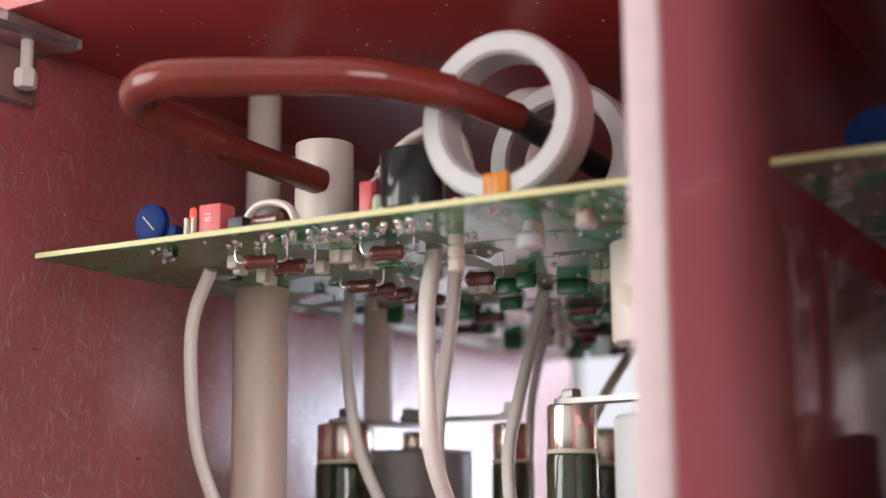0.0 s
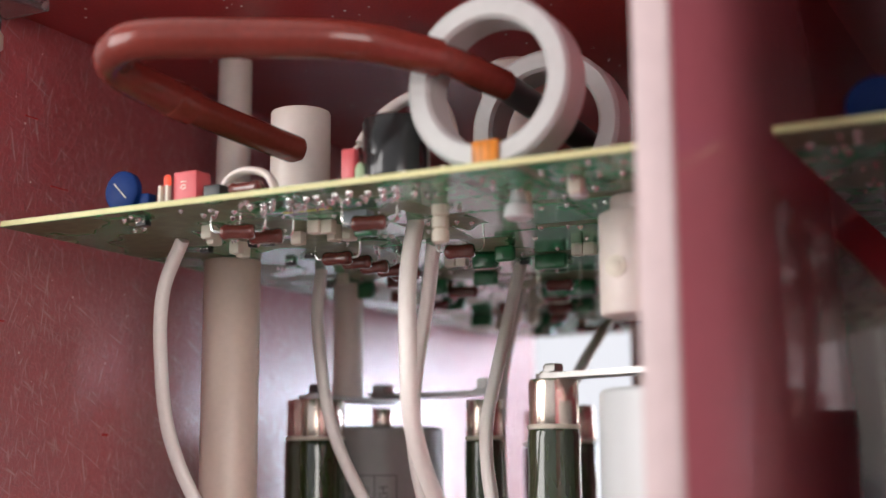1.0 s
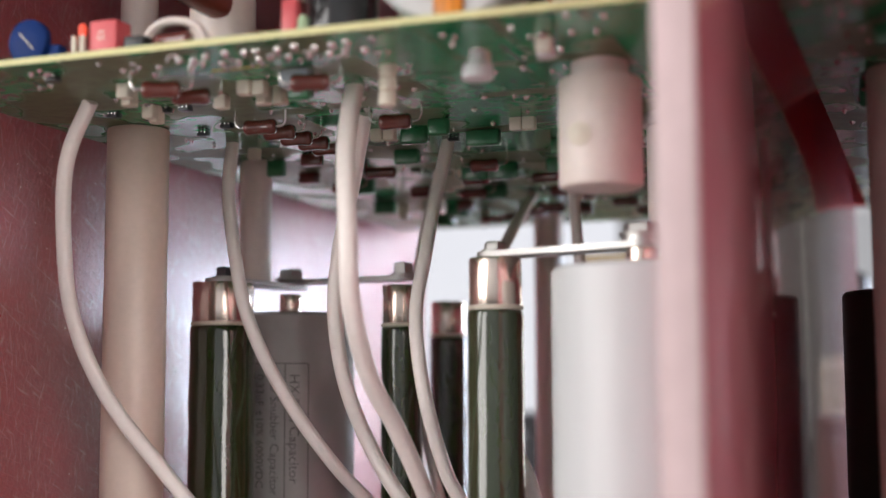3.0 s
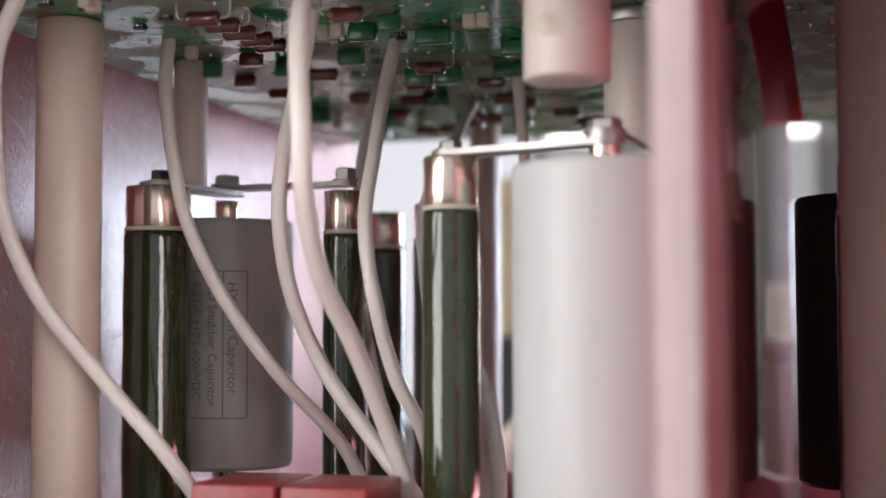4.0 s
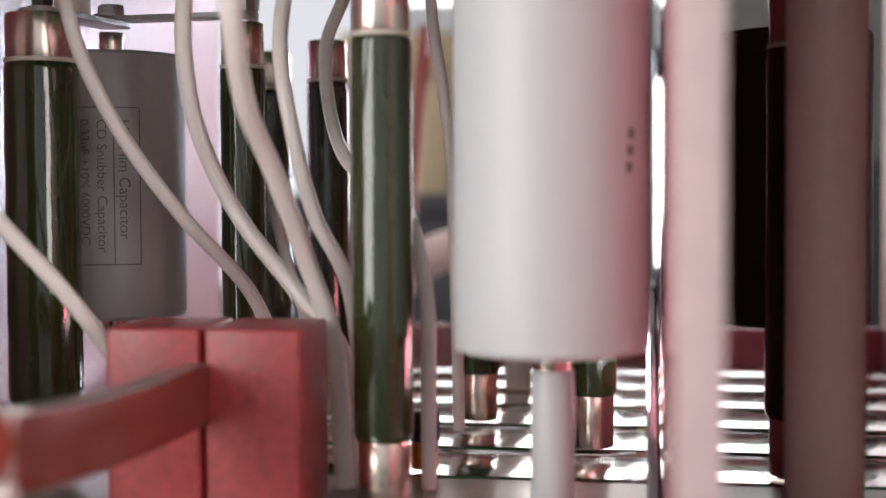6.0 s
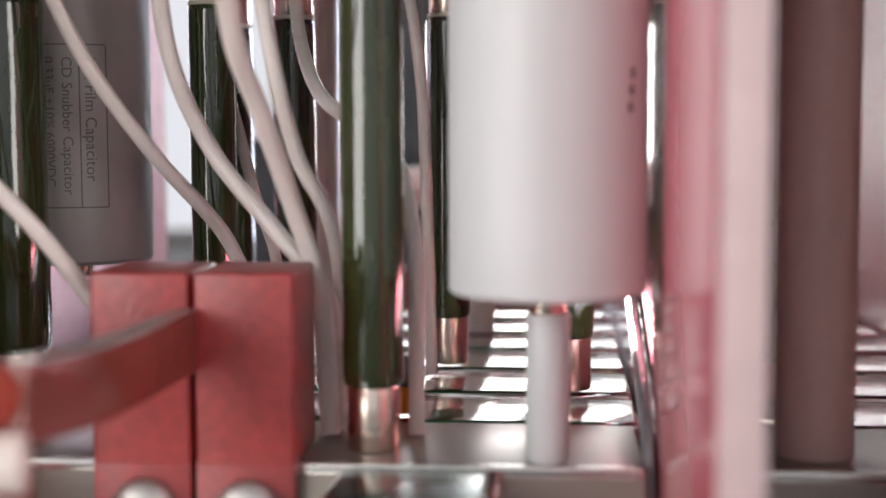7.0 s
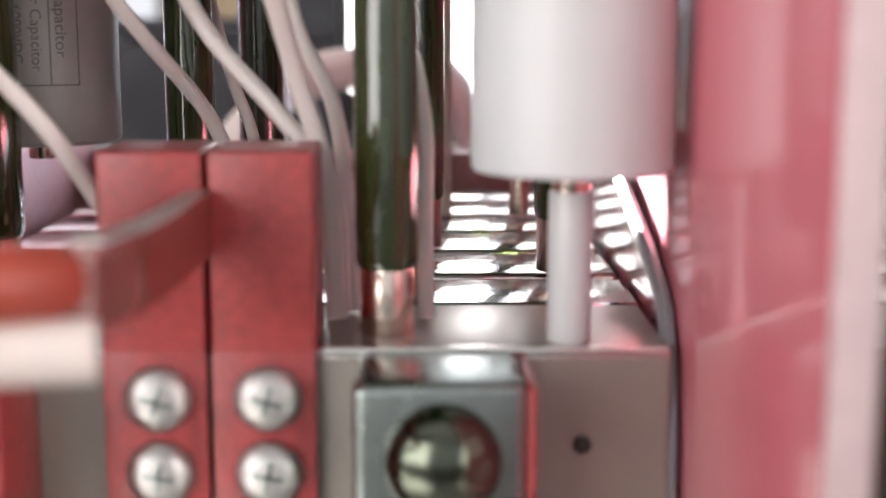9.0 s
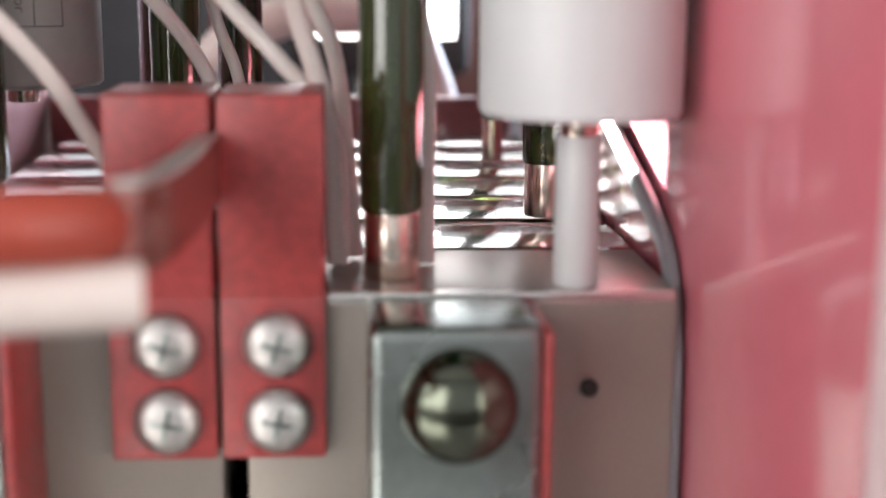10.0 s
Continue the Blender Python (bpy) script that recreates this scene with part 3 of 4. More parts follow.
def axial(x, y, r, l, rz, material, parent, name="resistor", drop=2.2):
    """Body with rounded ends lying under the board, with bent leads."""
    z = -r - drop
    body = lathe([(r * 0.25, -l / 2), (r * 0.7, -l / 2 + 0.15), (r * 0.93, -l / 2 + 0.6), (r, -l / 2 + 1.3), (r * 0.98, -l / 2 + 2.0), (r * 0.92, -l / 2 + 2.9), (r * 0.9, 0), (r * 0.92, l / 2 - 2.9), (r * 0.98, l / 2 - 2.0), (r, l / 2 - 1.3), (r * 0.93, l / 2 - 0.6), (r * 0.7, l / 2 - 0.15), (r * 0.25, l / 2)], 18, (0, 0, 0), "x")
    m = Matrix.Translation((x, y, z)) @ Matrix.Rotation(radians(rz), 4, "Z")
    bmesh.ops.transform(body, matrix=m, verts=body.verts)
    ob = part(name, body, material, parent)
    legs = join(*[sweep([m @ Vector((s * l / 2, 0, 0)), m @ Vector((s * (l / 2 + 1.6), 0, 0.2)), m @ Vector((s * (l / 2 + 2.4), 0, 1.4)), m @ Vector((s * (l / 2 + 2.5), 0, -z))], 0.3, 0.3, 6, 4) for s in (-1, 1)])
    part("lead", legs, M_SOLDER, ob)
    return ob


pcb = thing("circuit_board", -119, -69.6, 143.1, "green circuit board with components on both faces", "circuit board")
ob = new("board", board_mesh(0, 186.5, 0, 320, 0, 1.6))
ob.parent = pcb


def P(x, y):
    return x + 119, y + 69.6


for x, y, rz, l in ((-19.3, -0.2, 8, 8.6), (-54.7, -6.1, 5, 9), (-53.4, 2.4, 4, 9), (-53.1, 11.8, 6, 9), (-51.9, 20, 5, 9), (-51.5, 28.2, 3, 9),
                    (-54, 72.3, 10, 10), (-19.5, 71.7, 6, 9), (-55.1, -53, 20, 9), (-52.4, -44.3, 18, 9), (-20.4, -47.3, 14, 9), (-25.8, 170, 0, 10), (-55.8, 115.3, 12, 10),
                    (10, 100, 8, 10), (-10, 130, 5, 10), (30, 150, 0, 10), (-30, 95, 4, 9), (36, 96, 3, 9)):
    axial(*P(x, y), 2.05, l, rz, M_RESISTOR, pcb)
for x, y in ((-54.4, -26.6), (-41.7, -38.2), (-38.5, -36.9), (-69.8, -45.3), (-77.3, -22.7), (4.9, 25.9), (8.5, 25.9), (-35.8, 27), (-32, 27), (-81.7, 41.1), (35, -51.7), (19.1, -44.5)):
    px_, py_ = P(x, y)
    part("connector", box(px_ - 1.7, px_ + 1.7, py_ - 1.5, py_ + 1.5, -3.6, 0.02, 0.5), M_CREAM, pcb, "cream plastic connector")
px_, py_ = P(-4.8, -40)
part("coil_former", lathe([(1.4, -9.5), (2.1, -9), (2.1, -6.4), (1.5, -6), (2.1, -5.6), (2.1, -3.2), (1.5, -2.8), (2.1, -2.4), (2.1, 0.01)], 24, (px_, py_, 0)), M_CREAM, pcb, "stacked cream beads")
for x, y in ((-80.6, -58.5), (-90.9, -18.3), (-84.2, -10.9), (-75.2, -19.3), (-69.2, -19.2), (-82, 11.9), (-70.3, 4.3), (-64.3, 24.7), (-19.3, 44.3), (-98, 60), (-70, 90)):
    px_, py_ = P(x, y)
    chip = part("chip", box(px_ - 1.6, px_ + 1.6, py_ - 1.2, py_ + 1.2, -1.5, 0.02, 0.2), M_BLACK, pcb)
    part("pin", join(*[box(px_ + sx * 1.1 - 0.25, px_ + sx * 1.1 + 0.25, py_ + sy * 1.2 - 0.3, py_ + sy * 1.2 + 0.3, -0.7, 0, 0.05) for sx in (-1, 0, 1) for sy in (-1, 1)]), M_SOLDER, chip)
for x, y, sx, sy in ((-25.6, 29.5, 4, 3), (-8.7, 38.8, 5, 3), (-29.8, -33.1, 3, 3), (40, -20, 5, 5), (10, 60, 5, 4), (25, 80, 5, 4), (0, 90, 5, 3), (-40, 60, 4, 3), (35, 40, 5, 4), (20, 120, 6, 4), (-15, 20, 3, 2.5)):
    px_, py_ = P(x, y)
    part("film_part", box(px_ - sx, px_ + sx, py_ - sy / 2, py_ + sy / 2, -4.5, 0.02, 0.8, 3), M_GREENPART, pcb, "glossy green moulded component")
px_, py_ = P(-26, -43)
part("grey_part", box(px_ - 3.5, px_ + 3.5, py_ - 2, py_ + 2, -4, 0.02, 0.4), mat("grey_plastic", (0.3, 0.33, 0.36), 0.4), pcb)
rng = random.Random(5)
for k in range(46):
    px_, py_ = P(rng.uniform(-88, 58), rng.uniform(55, 205))
    kind = k % 4
    if kind == 0:
        axial(px_, py_, 1.75, 9.5, rng.uniform(-12, 14), M_RESISTOR, pcb)
    elif kind == 1:
        part("film_part", box(px_ - 4.5, px_ + 4.5, py_ - 1.8, py_ + 1.8, -5.5, 0.02, 0.9, 2), M_GREENPART, pcb, "glossy green moulded component")
    elif kind == 2:
        part("connector", box(px_ - 1.8, px_ + 1.8, py_ - 1.6, py_ + 1.6, -6, 0.02, 0.6), M_CREAM, pcb, "cream plastic connector")
    else:
        part("film_part", box(px_ - 3.5, px_ + 3.5, py_ - 1.6, py_ + 1.6, -4, 0.02, 0.8, 2), M_RESISTOR, pcb, "brown moulded component")
for x, y, q in ((18.5, -46, 1.0), (35, -50, 0.62), (30, 6, 0.7)):
    px_, py_ = P(x, y)
    part("relay_cap", lathe([(2.7 * q, -6.8 * q), (3.5 * q, -6.2 * q), (3.3 * q, -3.6 * q), (2.0 * q, -2.6 * q), (1.6 * q, 0.01)], 24, (px_, py_, 0)), M_WCAP, pcb, "white round plastic cap")
dots = []
for k in range(150):
    x, y = rng.uniform(-95, 60), -66 + 210 * rng.random() ** 1.4
    rr = rng.uniform(0.5, 0.9)
    dots.append(lathe([(rr, 0.02), (rr * 0.95, -0.25), (rr * 0.65, -0.6), (rr * 0.3, -rng.uniform(0.75, 1.1))], 8, (*P(x, y), 0)))
for k in range(14):
    dots.append(lathe([(0.8, 0.02), (0.75, -0.35), (0.45, -0.8), (0.2, -1.1)], 8, (*P(-62 + 4.6 * k, -58 + (k % 2) * 6), 0)))
tagged(part("solder_joint", join(*dots), M_SOLDER, pcb, "shiny solder joints"), kind="stuff")
tracks = []
for k in range(26):
    x, y = rng.uniform(-60, 55), rng.uniform(-60, 120)
    l = rng.uniform(8, 30)
    w = rng.uniform(0.5, 1.4)
    if rng.random() < 0.6:
        tracks.append(box(*sorted((P(x, y)[0], P(x + l, y)[0])), P(x, y)[1], P(x, y)[1] + w, -0.12, 0.01, 0))
    else:
        tracks.append(box(P(x, y)[0], P(x, y)[0] + w, P(x, y)[1], P(x, y + l)[1], -0.12, 0.01, 0))
tagged(part("copper_track", join(*tracks), mat("green_track", (0.04, 0.22, 0.08), 0.25, coat=0.5), pcb, "bright green copper tracks under lacquer"), kind="stuff")
M_GREENAREA = mat("green_lacquer", (0.02, 0.30, 0.115), 0.14, vary=0.25)
for x0, x1, y0, y1 in ((14, 27, -66, -34), (30, 46, -68, -52), (48, 64, -66, -18), (-8, 11, -66, -30), (-4, 22, -28, -6), (24, 46, -30, 14), (48, 64, -14, 40), (-6, 20, 0, 34), (26, 60, 46, 84),
                       (-30, -12, 40, 66), (-8, 18, 44, 70), (-44, -32, -64, -56), (-44, -26, -26, -8), (-48, -32, 4, 34)):
    part("copper_area", box(P(x0, 0)[0], P(x1, 0)[0], P(0, y0)[1], P(0, y1)[1], -0.1, 0.01, 0), M_GREENAREA, pcb, "flat bright green copper area")
pins = []
for k in range(22):
    x, y = P(-46 + 4.2 * (k % 11) + rng.uniform(-0.8, 0.8), -62 + 5.5 * (k // 11) + rng.uniform(-1.2, 1.2))
    pins.append(lathe([(0.95, 0.02), (0.9, -0.4), (0.6, -1.0), (0.45, -1.3), (0.2, -1.45)], 10, (x, y, 0)))
tagged(part("soldered_pin", join(*pins), M_SOLDER, pcb, "bright soldered pins"), kind="stuff")
for x, y in ((-41, -30), (-37, -29), (-72, -40), (-77, -20)):
    px_, py_ = P(x, y)
    part("connector", lathe([(1.9, -4.2), (2.2, -3.9), (2.2, 0.01)], 6, (px_, py_, 0)), M_CREAM, pcb, "cream hexagonal plastic stud")
part("silk_line", box(P(-44, -50)[0], P(-30, -50)[0], P(0, -50)[1], P(0, -49)[1], -0.15, 0.01, 0), mat("yellow_line", (0.7, 0.6, 0.1), 0.4), pcb)

# components on the upper face
Z1 = 1.6
px_, py_ = P(-84.2, -61)
trim = part("trimmer_disc", lathe([(4.6, 0), (5.2, 0.4), (5.2, 2.2), (4.6, 2.6), (0.8, 2.7)], 36, (px_, py_, Z1 + 5.6), "y"), M_BLUE, pcb, "blue round trimmer")
score = box(px_ - 2.8, px_ + 2.8, py_ - 2.85, py_ - 2.6, Z1 + 5.45, Z1 + 5.7, 0.05)
bmesh.ops.rotate(score, verts=score.verts, cent=(px_, py_, Z1 + 5.6), matrix=Matrix.Rotation(radians(45), 3, "Y"))
part("printed_line", score, M_CREAM, trim)
part("trimmer_body", box(px_ + 4.8, px_ + 8, py_ - 1.2, py_ + 2, Z1, Z1 + 4.6, 0.3), M_BLUE, pcb)
px_, py_ = P(-63.6, -64)
dip = part("switch_block", box(px_ - 3.4, px_ + 3.6, py_, py_ + 6, Z1, Z1 + 8.4, 0.3), M_RED, pcb, "red switch block")
for k in (-2.2, 0.0):
    part("switch_leg", box(px_ - 5.0 + k, px_ - 4.2 + k, py_ - 1.2, py_ + 0.2, Z1, Z1 + 5.2, 0.1), M_CREAM, dip)
part("led", lathe([(0.9, 0), (0.9, 1.8), (0.6, 2.4), (0.1, 2.6)], 14, (px_ - 4.9, py_ - 0.4, Z1 + 5.3)), M_LEDRED, pcb, "small lit red lamp")
cu = bpy.data.curves.new("t", "FONT")
cu.body, cu.size = "10", 2.6
tmp = new("t", cu)
bpy.context.view_layer.update()
me = bpy.data.meshes.new_from_object(tmp.evaluated_get(bpy.context.evaluated_depsgraph_get()))
bm = bmesh.new()
bm.from_mesh(me)
bpy.data.objects.remove(tmp)
for v in bm.verts:
    v.co = Vector((px_ - 1.2 + v.co.y, py_ - 0.06, Z1 + 6.4 - v.co.x))
part("printed_number", bm, M_CREAM, dip)
part("black_part", box(px_ + 5, px_ + 10, py_ + 1, py_ + 5, Z1, Z1 + 4.4, 0.3), M_BLACK, pcb)
top_res = lathe([(0.5, -4.6), (1.5, -4.3), (1.9, -3.6), (1.6, -2.4), (1.6, 2.4), (1.9, 3.6), (1.5, 4.3), (0.5, 4.6)], 18, (px_ + 17, py_ + 2.2, Z1 + 2.6), "x")
part("resistor", top_res, M_RESISTOR, pcb)
part("jumper", sweep([(px_ + 7, py_ + 5, Z1), (px_ + 8.5, py_ + 5, Z1 + 4.5), (px_ + 12, py_ + 4.6, Z1 + 7.2), (px_ + 17, py_ + 4.4, Z1 + 7.6), (px_ + 22, py_ + 4.4, Z1 + 5.6), (px_ + 25, py_ + 4.4, Z1)], 1.0, 1.5, 10), M_NYLON, pcb, "arched white jumper")
px_, py_ = P(-11.5, -50)
can = part("can_capacitor", lathe([(7.9, 0), (8.1, 0.5), (8.1, 2.0), (7.6, 2.7), (8.1, 3.4), (8.1, 17.2), (7.6, 18.0), (6.4, 18.3)], 40, (px_, py_, Z1)), M_CAN, pcb, "black round electrolytic capacitor")
px_, py_ = P(-21.5, -56)
part("red_part", box(px_ - 1.9, px_ + 1.9, py_, py_ + 3, Z1 + 1.0, Z1 + 11, 0.6), M_RED, pcb, "small upright red component")
part("led", lathe([(1.3, 0), (1.4, 1), (1.3, 5.6), (0.8, 6.8), (0.1, 7.2)], 16, (px_ + 3.6, py_, Z1)), M_LEDGREEN, pcb, "pale green lamp")
part("lead_wire", sweep([(px_, py_ + 2, Z1 + 10.5), (px_ + 1.0, py_ + 4, Z1 + 12.5), (px_ + 2.5, py_ + 8, Z1 + 14)], 0.5, 0.5, 8), M_NYLON, pcb, "thin white lead")
px_, py_ = P(-13.5, -38)
part("wire_arch", sweep([(px_ - 11.5, py_ - 6, Z1 + 15), (px_ - 9.0, py_ - 3, Z1 + 21), (px_ - 4, py_, Z1 + 26), (px_ + 2, py_ + 1, Z1 + 27.5), (px_ + 8.5, py_, Z1 + 24), (px_ + 12, py_ - 1, Z1 + 14), (px_ + 12.5, py_ - 2, Z1)], 1.5, 1.5, 14), M_NYLON, pcb, "arched white sleeved wire")
for k in range(6):
    px_, py_ = P(-12 + 5 * k, -63.5 + (k % 2) * 2)
    part("pin_head", lathe([(0.9, 0), (0.9, 1.2), (0.5, 1.7), (0.1, 1.9)], 12, (px_, py_, Z1)), M_CREAM, pcb)

# hollow nylon spacer hanging under the board, beside the divider
sp = thing("nylon_spacer", 40.3, -26, 143.1, "stubby white nylon spacer with a cross hole under the board", "spacer", "nylon posts")
part("neck", rod(6.4, -5, 0, 0.4, 36), M_NYLON, sp)
part("barrel", rod(9.3, -28.5, -4, 0.9, 48), M_NYLON, sp)
part("hole_rim", lathe([(2.6, 0), (2.6, 0.8), (1.6, 0.9)], 24, (-2.4, -8.8, -17.6), "y"), M_CREAM, sp)
part("hole_core", rod(1.5, 0, 1.0, 0.1, 20, (-2.4, -8.85, -17.6), "y"), M_CREAM, sp, "pale yellowish hole")

# nylon pillar that the loop enters
pl = thing("loop_pillar", -56.5, -23, 144.7, "white nylon pillar holding the red tube loop", "pillar")
part("pillar_body", rod(8.2, 0, 32.5, 0.7, 48), M_NYLON, pl)

# red tube loop through the toroids
tube = thing("tube_loop", -56.5, -23, 172, "bent red-brown tube looping from the pillar through the toroids", "tube")
LOOP = [(-54, -29, 165), (-57, -50, 166.5), (-59.5, -67, 168), (-63.6, -81, 171), (-63.5, -91, 172.5), (-57, -98, 173.5), (-47, -99.5, 174), (-29, -91, 174), (-6.6, -78.5, 173.5), (6.5, -62.5, 172), (13.5, -42, 170), (16, -5, 167)]
o = Vector((-56.5, -23, 172))
part("tube", sweep([Vector(p) - o for p in LOOP[2:-2]], 4.5, 4.5, 24, 12, up=(0, 0, 1)), M_REDTUBE, tube)
part("core_tube", sweep([Vector(p) - o for p in LOOP[:4]], 3.9, 3.9, 24, 12, up=(0, 0, 1)), M_BAR, tube, "darker brown inner tube")
part("inner_sleeve", sweep([Vector(p) - o for p in LOOP[-4:-1]], 3.7, 3.7, 24, 12, up=(0, 0, 1)), M_REDTUBE, tube)
part("dark_end", sweep([Vector(p) - o for p in ((13.2, -43, 170.1), (14.6, -26, 168.6), (16, -8, 167), (17, 6, 165.5))], 3.5, 3.5, 24, 8, up=(0, 0, 1)), M_BLACK, tube, "black plastic end of the tube")
part("collar", sweep([Vector(p) - o for p in ((-60.4, -70.5, 168.7), (-60.7, -71.6, 168.9), (-61.0, -72.7, 169.2))], 4.8, 4.8, 24, 2, up=(0, 0, 1)), M_REDTUBE, tube)

# toroids standing on the board


def toroid(x, y, z, ro, ri, w, rz, label):
    t = thing("toroid", x, y, z, label, "toroid", "toroids", rz=rz)
    prof = [(ri, -w / 2 + 1), (ri + 0.8, -w / 2), (ro - 1, -w / 2), (ro, -w / 2 + 1), *[(ro - 0.22 * (q % 2), -w / 2 + 1 + (w - 2) * q / 14) for q in range(1, 14)], (ro, w / 2 - 1), (ro - 1, w / 2), (ri + 0.8, w / 2), (ri, w / 2 - 1)]
    bm = bmesh.new()
    seg = 64
    rings = [[bm.verts.new((r * math.cos(2 * math.pi * k / seg), h, ro + r * math.sin(2 * math.pi * k / seg))) for r, h in prof] for k in range(seg)]
    for k in range(seg):
        a, b = rings[k], rings[(k + 1) % seg]
        for i in range(len(prof)):
            bm.faces.new((a[i], a[(i + 1) % len(prof)], b[(i + 1) % len(prof)], b[i]))
    part("core", bm, M_TOROID, t)
    return t


t1 = toroid(17.5, -55.5, 145.5, 20.2, 14.6, 11, 0, "white coated toroid core with amber tape standing on the board")
part("tape", box(-3.2, 3.2, -6.5, 6.5, -0.4, 6.2, 0.3), M_TAPE, t1, "amber insulating tape")
t2 = toroid(13.5, -13, 145.5, 20.2, 14.6, 11, 0, "white coated toroid core farther back on the board")
solid("nylon_pillar", lathe([(8.6, 0), (9, 0.5), (9, 46), (8.2, 48.6), (6, 50), (1, 50.4)], 40), M_NYLON, "white rounded nylon pillar behind the toroids", "pillar", "nylon posts", at=(-9, 14, 144.7))

# second board
pcb2 = thing("circuit_board", 83, -69.6, 143.1, "green circuit board of the second bay with blue trimmers", "circuit board")
ob = new("board", board_mesh(0, 80, 0, 320, 0, 1.6))
ob.parent = pcb2
for x, y in ((17, 20), (26, 12)):
    part("trimmer_disc", lathe([(5.6, 0), (6.2, 0.4), (6.2, 2.2), (5.4, 2.6), (0.8, 2.7)], 36, (x, y, 8), "y"), M_BLUE, pcb2, "blue round trimmer")
for k in range(14):
    x, y = rng.uniform(10, 60), rng.uniform(30, 200)
    part("film_part", box(x - 4, x + 4, y - 2, y + 2, -4.5, 0.02, 0.8), M_GREENPART if k % 2 else M_CREAM, pcb2)

dots = []
for k in range(120):
    rr = rng.uniform(0.5, 0.9)
    dots.append(lathe([(rr, 0.02), (rr * 0.95, -0.25), (rr * 0.65, -0.6), (rr * 0.3, -rng.uniform(0.75, 1.1))], 8, (rng.uniform(4, 76), rng.uniform(6, 150), 0)))
tagged(part("solder_joint", join(*dots), M_SOLDER, pcb2, "shiny solder joints"), kind="stuff")
for x0, x1, y0, y1 in ((8, 30, 60, 110), (36, 60, 20, 70), (34, 50, 90, 150)):
    part("copper_area", box(x0, x1, y0, y1, -0.1, 0.01, 0), M_GREENAREA, pcb2, "flat bright green copper area")

# clear bracket with a nylon screw in the corner under the cabinet top
br = thing("clear_bracket", -127, -64, 206, "clear acrylic angle bracket with white nylon screws in the cabinet corner", "bracket")
M_CLEAR = mat("clear_acrylic", (0.9, 0.8, 0.8), 0.06, transmission=0.9, vary=0.02)
part("top_leg", box(0.2, 16, -38, 0.5, -3.4, -0.2, 0.4), M_CLEAR, br)
part("side_leg", box(0.2, 3.4, -38, -4, -19, -3.6, 0.4), M_CLEAR, br)
part("screw", rod(1.7, -11.5, -3.4, 0.2, 20, (9, -13, 0)), M_NYLON, br, "white nylon screw")
part("nut", lathe([(2.6, -17), (3.2, -16.2), (3.2, -12.6), (2.6, -11.6)], 6, (9, -13, 0)), M_NYLON, br, "white hex nut")

M_DUST = mat("pale_dust", (0.75, 0.68, 0.66), 0.7)
specks = []
for k in range(170):
    s = rng.uniform(0.08, 0.24)
    if k < 110:
        x, y = rng.uniform(-120, 66), -70 + 200 * rng.random()
        specks.append(box(x - s, x + s * rng.uniform(0.6, 2.2), y - s, y + s, 205.8, 206.0, 0))
    else:
        y, z = rng.uniform(-78, 60), rng.uniform(-10, 200)
        specks.append(box(-127.0, -126.8, y - s, y + s, z - s, z + s * rng.uniform(0.6, 2.0), 0))
solid("dust_speck", join(*specks), M_DUST, "pale dust specks on the red lacquer", "dust", kind="stuff")
marks = []
for y, z, l, t in ((-17, 91, 2.6, 0.35), (-52, 178, 5, 0.2), (-40, 160, 7, 0.18), (-60, 120, 3, 0.2), (-30, 60, 4, 0.2)):
    marks.append(box(-127.0, -126.85, y - l / 2, y + l / 2, z - t, z + t, 0))
solid("scratch", join(*marks), M_CEIL, "dark scratches in the red lacquered wall", "scratch", kind="stuff")

# ---------------------------------------------------------------- the room round the cabinet, in metres
K = 1000
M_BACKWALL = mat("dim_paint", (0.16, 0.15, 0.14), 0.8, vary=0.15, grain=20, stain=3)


def slab(name, x0, x1, y0, y1, z0, z1, material, label, category, kind=S):
    return solid(name, box(x0 * K, x1 * K, y0 * K, y1 * K, z0 * K, z1 * K, 0), material, label, category, kind=kind)


slab("bench_top", -1.4, 1.6, -0.75, 1.2, -0.116, -0.076, M_TABLE, "dull brown workbench top under the cabinet", "bench", "")
slab("room_floor", -2.2, 2.4, -2.0, 2.2, -0.95, -0.9, M_TABLE, "dull workshop floor", "floor")
slab("room_ceiling", -2.2, 2.4, -2.0, 2.2, 1.7, 1.75, M_ROOM, "painted workshop ceiling", "ceiling")
slab("room_wall_left", -2.25, -2.2, -2.0, 2.2, -0.9, 1.7, M_ROOM, "painted workshop wall", "wall")
slab("room_wall_right", 2.4, 2.45, -2.0, 2.2, -0.9, 1.7, M_ROOM, "painted workshop wall", "wall")
slab("room_wall_front", -2.2, 2.4, -2.05, -2.0, -0.9, 1.7, M_ROOM, "painted workshop wall behind the camera", "wall")
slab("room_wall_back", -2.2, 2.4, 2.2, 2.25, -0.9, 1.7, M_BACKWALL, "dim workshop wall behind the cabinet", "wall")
M_PANE = emitter("bright_sky_pane", (0.92, 0.93, 1.0), 0.85)
M_PANE_HIGH = emitter("open_sky_pane", (0.94, 0.96, 1.0), 4.2)
M_PANE_DIM = emitter("frosted_pane", (0.92, 0.92, 0.96), 0.4)
win = thing("window_1", 0, 2180, 0, "workshop window with frosted lower panes and bright sky above", "window", kind=S)
part("frosted_pane", box(-420, 60, -10, 10, 0, 388, 0), M_PANE_DIM, win)
part("sky_pane", box(-420, 60, -10, 10, 402, 1200, 0), M_PANE_HIGH, win)
part("sky_pane", box(61, 400, -10, 10, 480, 1200, 0), M_PANE_HIGH, win)
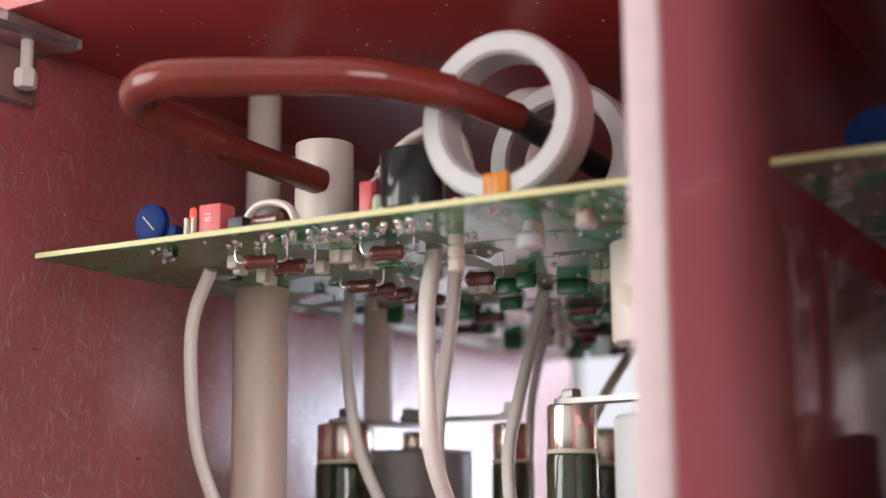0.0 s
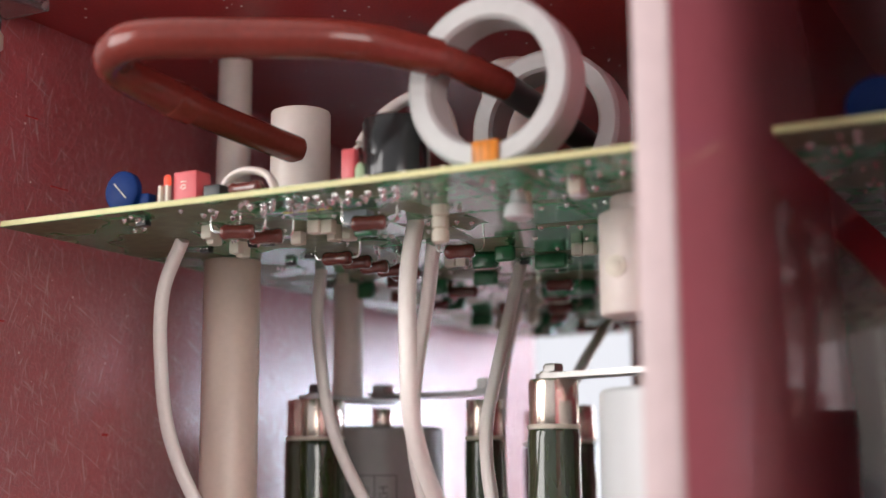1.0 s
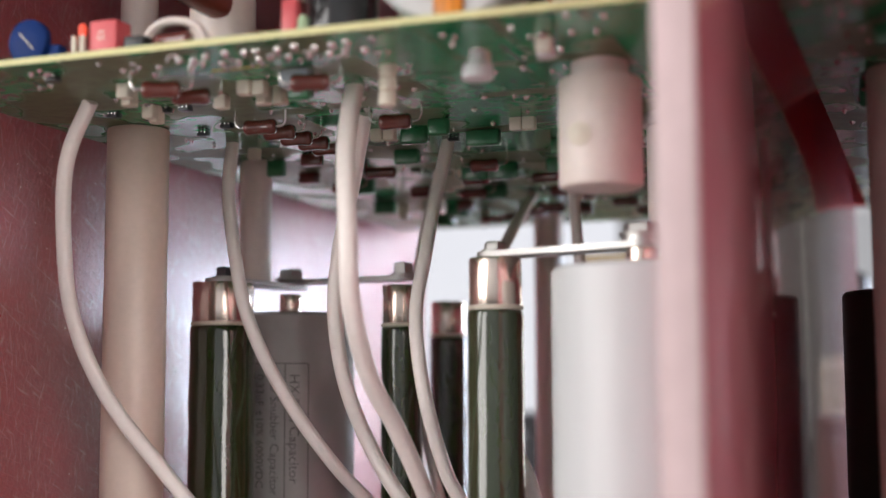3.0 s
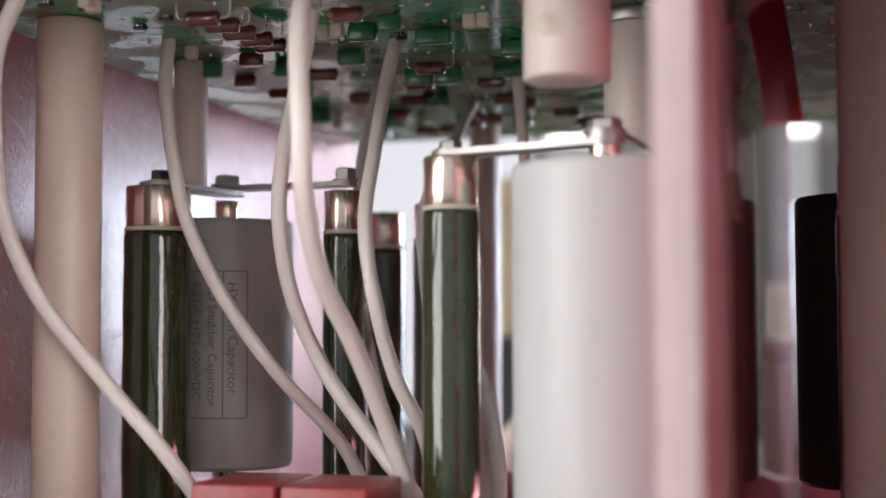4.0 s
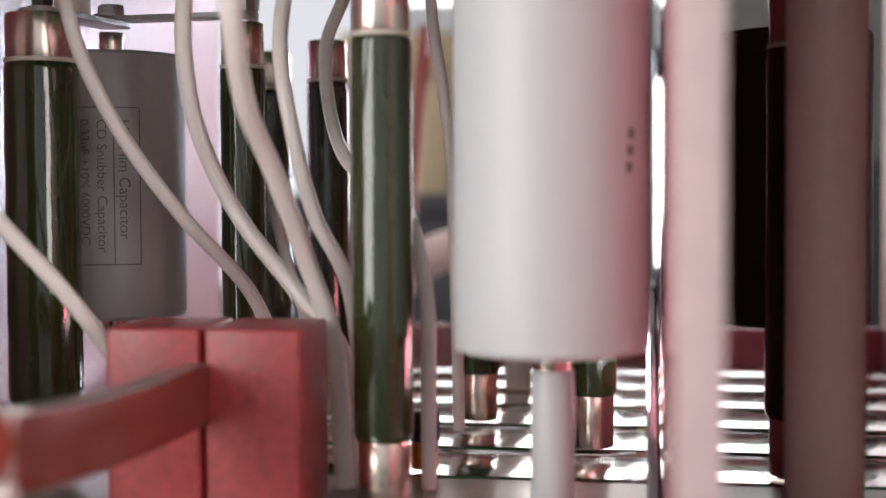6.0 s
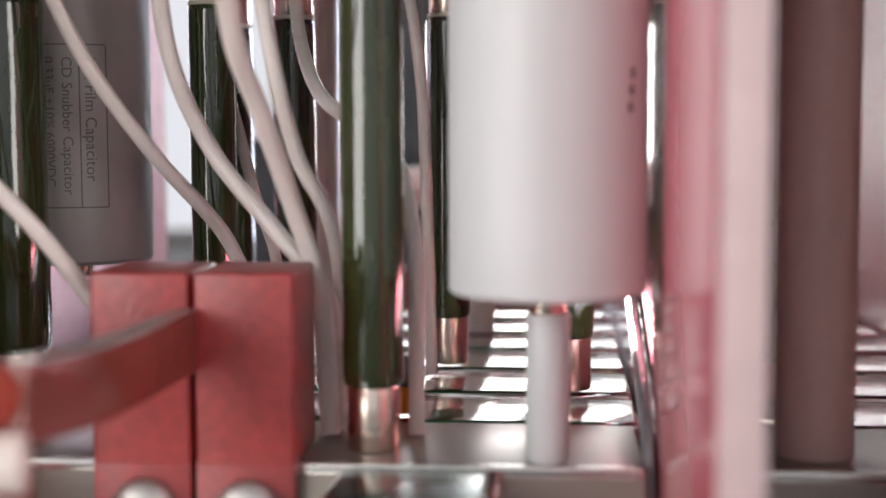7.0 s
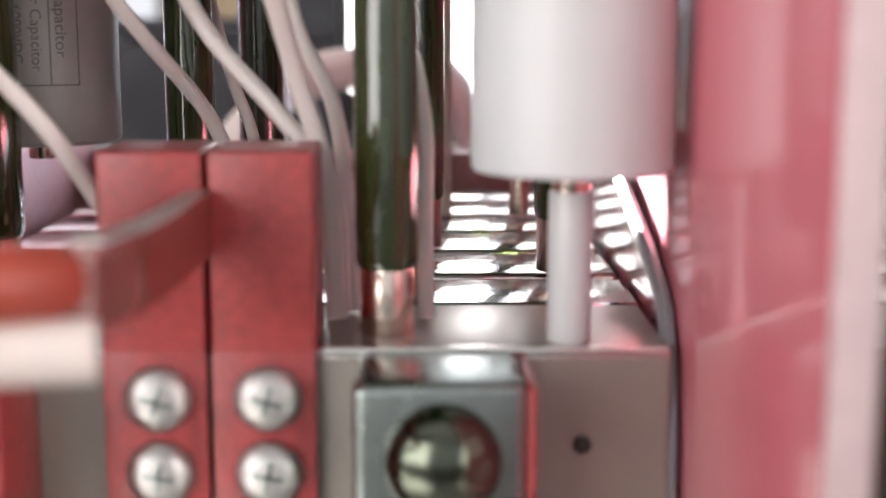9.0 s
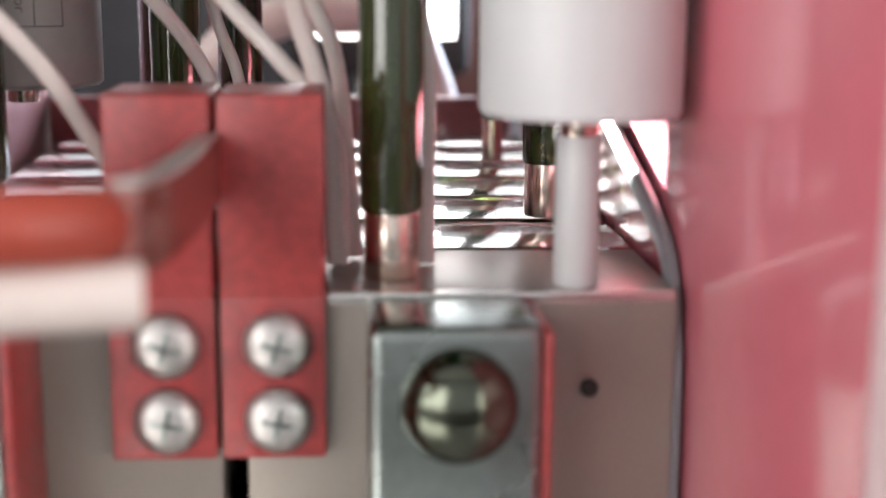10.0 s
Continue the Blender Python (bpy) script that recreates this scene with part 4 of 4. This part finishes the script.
part("window_frame", join(box(-440, 60, -20, 20, 388.5, 401.5, 1), box(60.5, 400, -20, 20, 460, 479.5, 1), box(401, 420, -20, 20, -20, 1200, 1)), M_ROOM, win)
slab("window_2", -0.95, -0.46, 2.17, 2.19, -0.12, 1.1, M_PANE, "overexposed tall bright window", "window")


def crate(x, y, w, d, h, material, label, name="storage_box"):
    ob = thing(name, x * K, y * K, -76, label, "box", "boxes on the bench")
    part("box_body", box(-w * 500, w * 500, -d * 500, d * 500, 0, h * K * 0.86, 4, 3), material, ob)
    part("box_lid", box(-w * 505, w * 505, -d * 505, d * 505, h * K * 0.86 + 0.5, h * K, 4, 3), material, ob)
    return ob


crate(-0.155, 1.02, 0.12, 0.16, 0.28, mat("tan_card", (0.40, 0.31, 0.19), 0.6), "tan cardboard box on the workbench")
crate(-0.13, 0.84, 0.19, 0.14, 0.13, M_DARKROOM, "dark low storage box on the workbench")
crate(-0.045, 1.0, 0.11, 0.2, 0.30, M_DARKROOM, "dark tall storage box on the workbench")
crate(0.115, 1.0, 0.12, 0.2, 0.126, mat("maroon_box", (0.12, 0.05, 0.045), 0.4), "low maroon storage box on the workbench")
crate(0.11, 1.14, 0.10, 0.08, 0.18, mat("beige_card", (0.50, 0.42, 0.34), 0.6), "beige cardboard box on the workbench")
crate(0.36, 1.0, 0.2, 0.2, 0.16, M_DARKROOM, "dark storage box on the workbench")
lamp = thing("work_lamp", 18, 500, -76, "bright flat work lamp on a stand behind the cabinet", "lamp")
part("foot", rod(34, 0, 6, 2, 32, (0, 22, 0)), M_DARKSTEEL, lamp)
part("stand", rod(7, 5.5, 70, 1, 24, (0, 22, 0)), M_DARKSTEEL, lamp)
part("housing", box(-52, 52, 2, 30, 66, 216, 6, 3), M_BLACK, lamp)
part("lens", box(-45, 43, -2, 1.5, 88, 196, 1), emitter("lit_lens", (1.0, 0.97, 0.96), 8.0), lamp, "glowing white lens")
solid("red_rod", sweep([(-58, 470, 150), (-64, 462, 80), (-72, 455, -10), (-76, 452, -76)], 4.5, 4.5, 16), M_REDTUBE, "slanted red rod standing behind the cabinet", "rod")
solid("white_elbow_pipe", sweep([(-120, 420, -60), (-70, 420, 4), (-40, 420, 24), (-5, 420, 28), (30, 420, 18), (60, 420, -60)], 11, 11, 24), M_NYLON, "white plastic pipe arched behind the cabinet", "pipe")
solid("wall_back_sill", box(-126, 68, 292, 299, -70, -3, 0.6), M_WALL, "low red sill closing the back of the bay", "wall", kind=S)
solid("wall_back_sill", box(77, 164.6, 292, 299, -70, -3, 0.6), M_WALL, "low red sill closing the back of the second bay", "wall", kind=S)
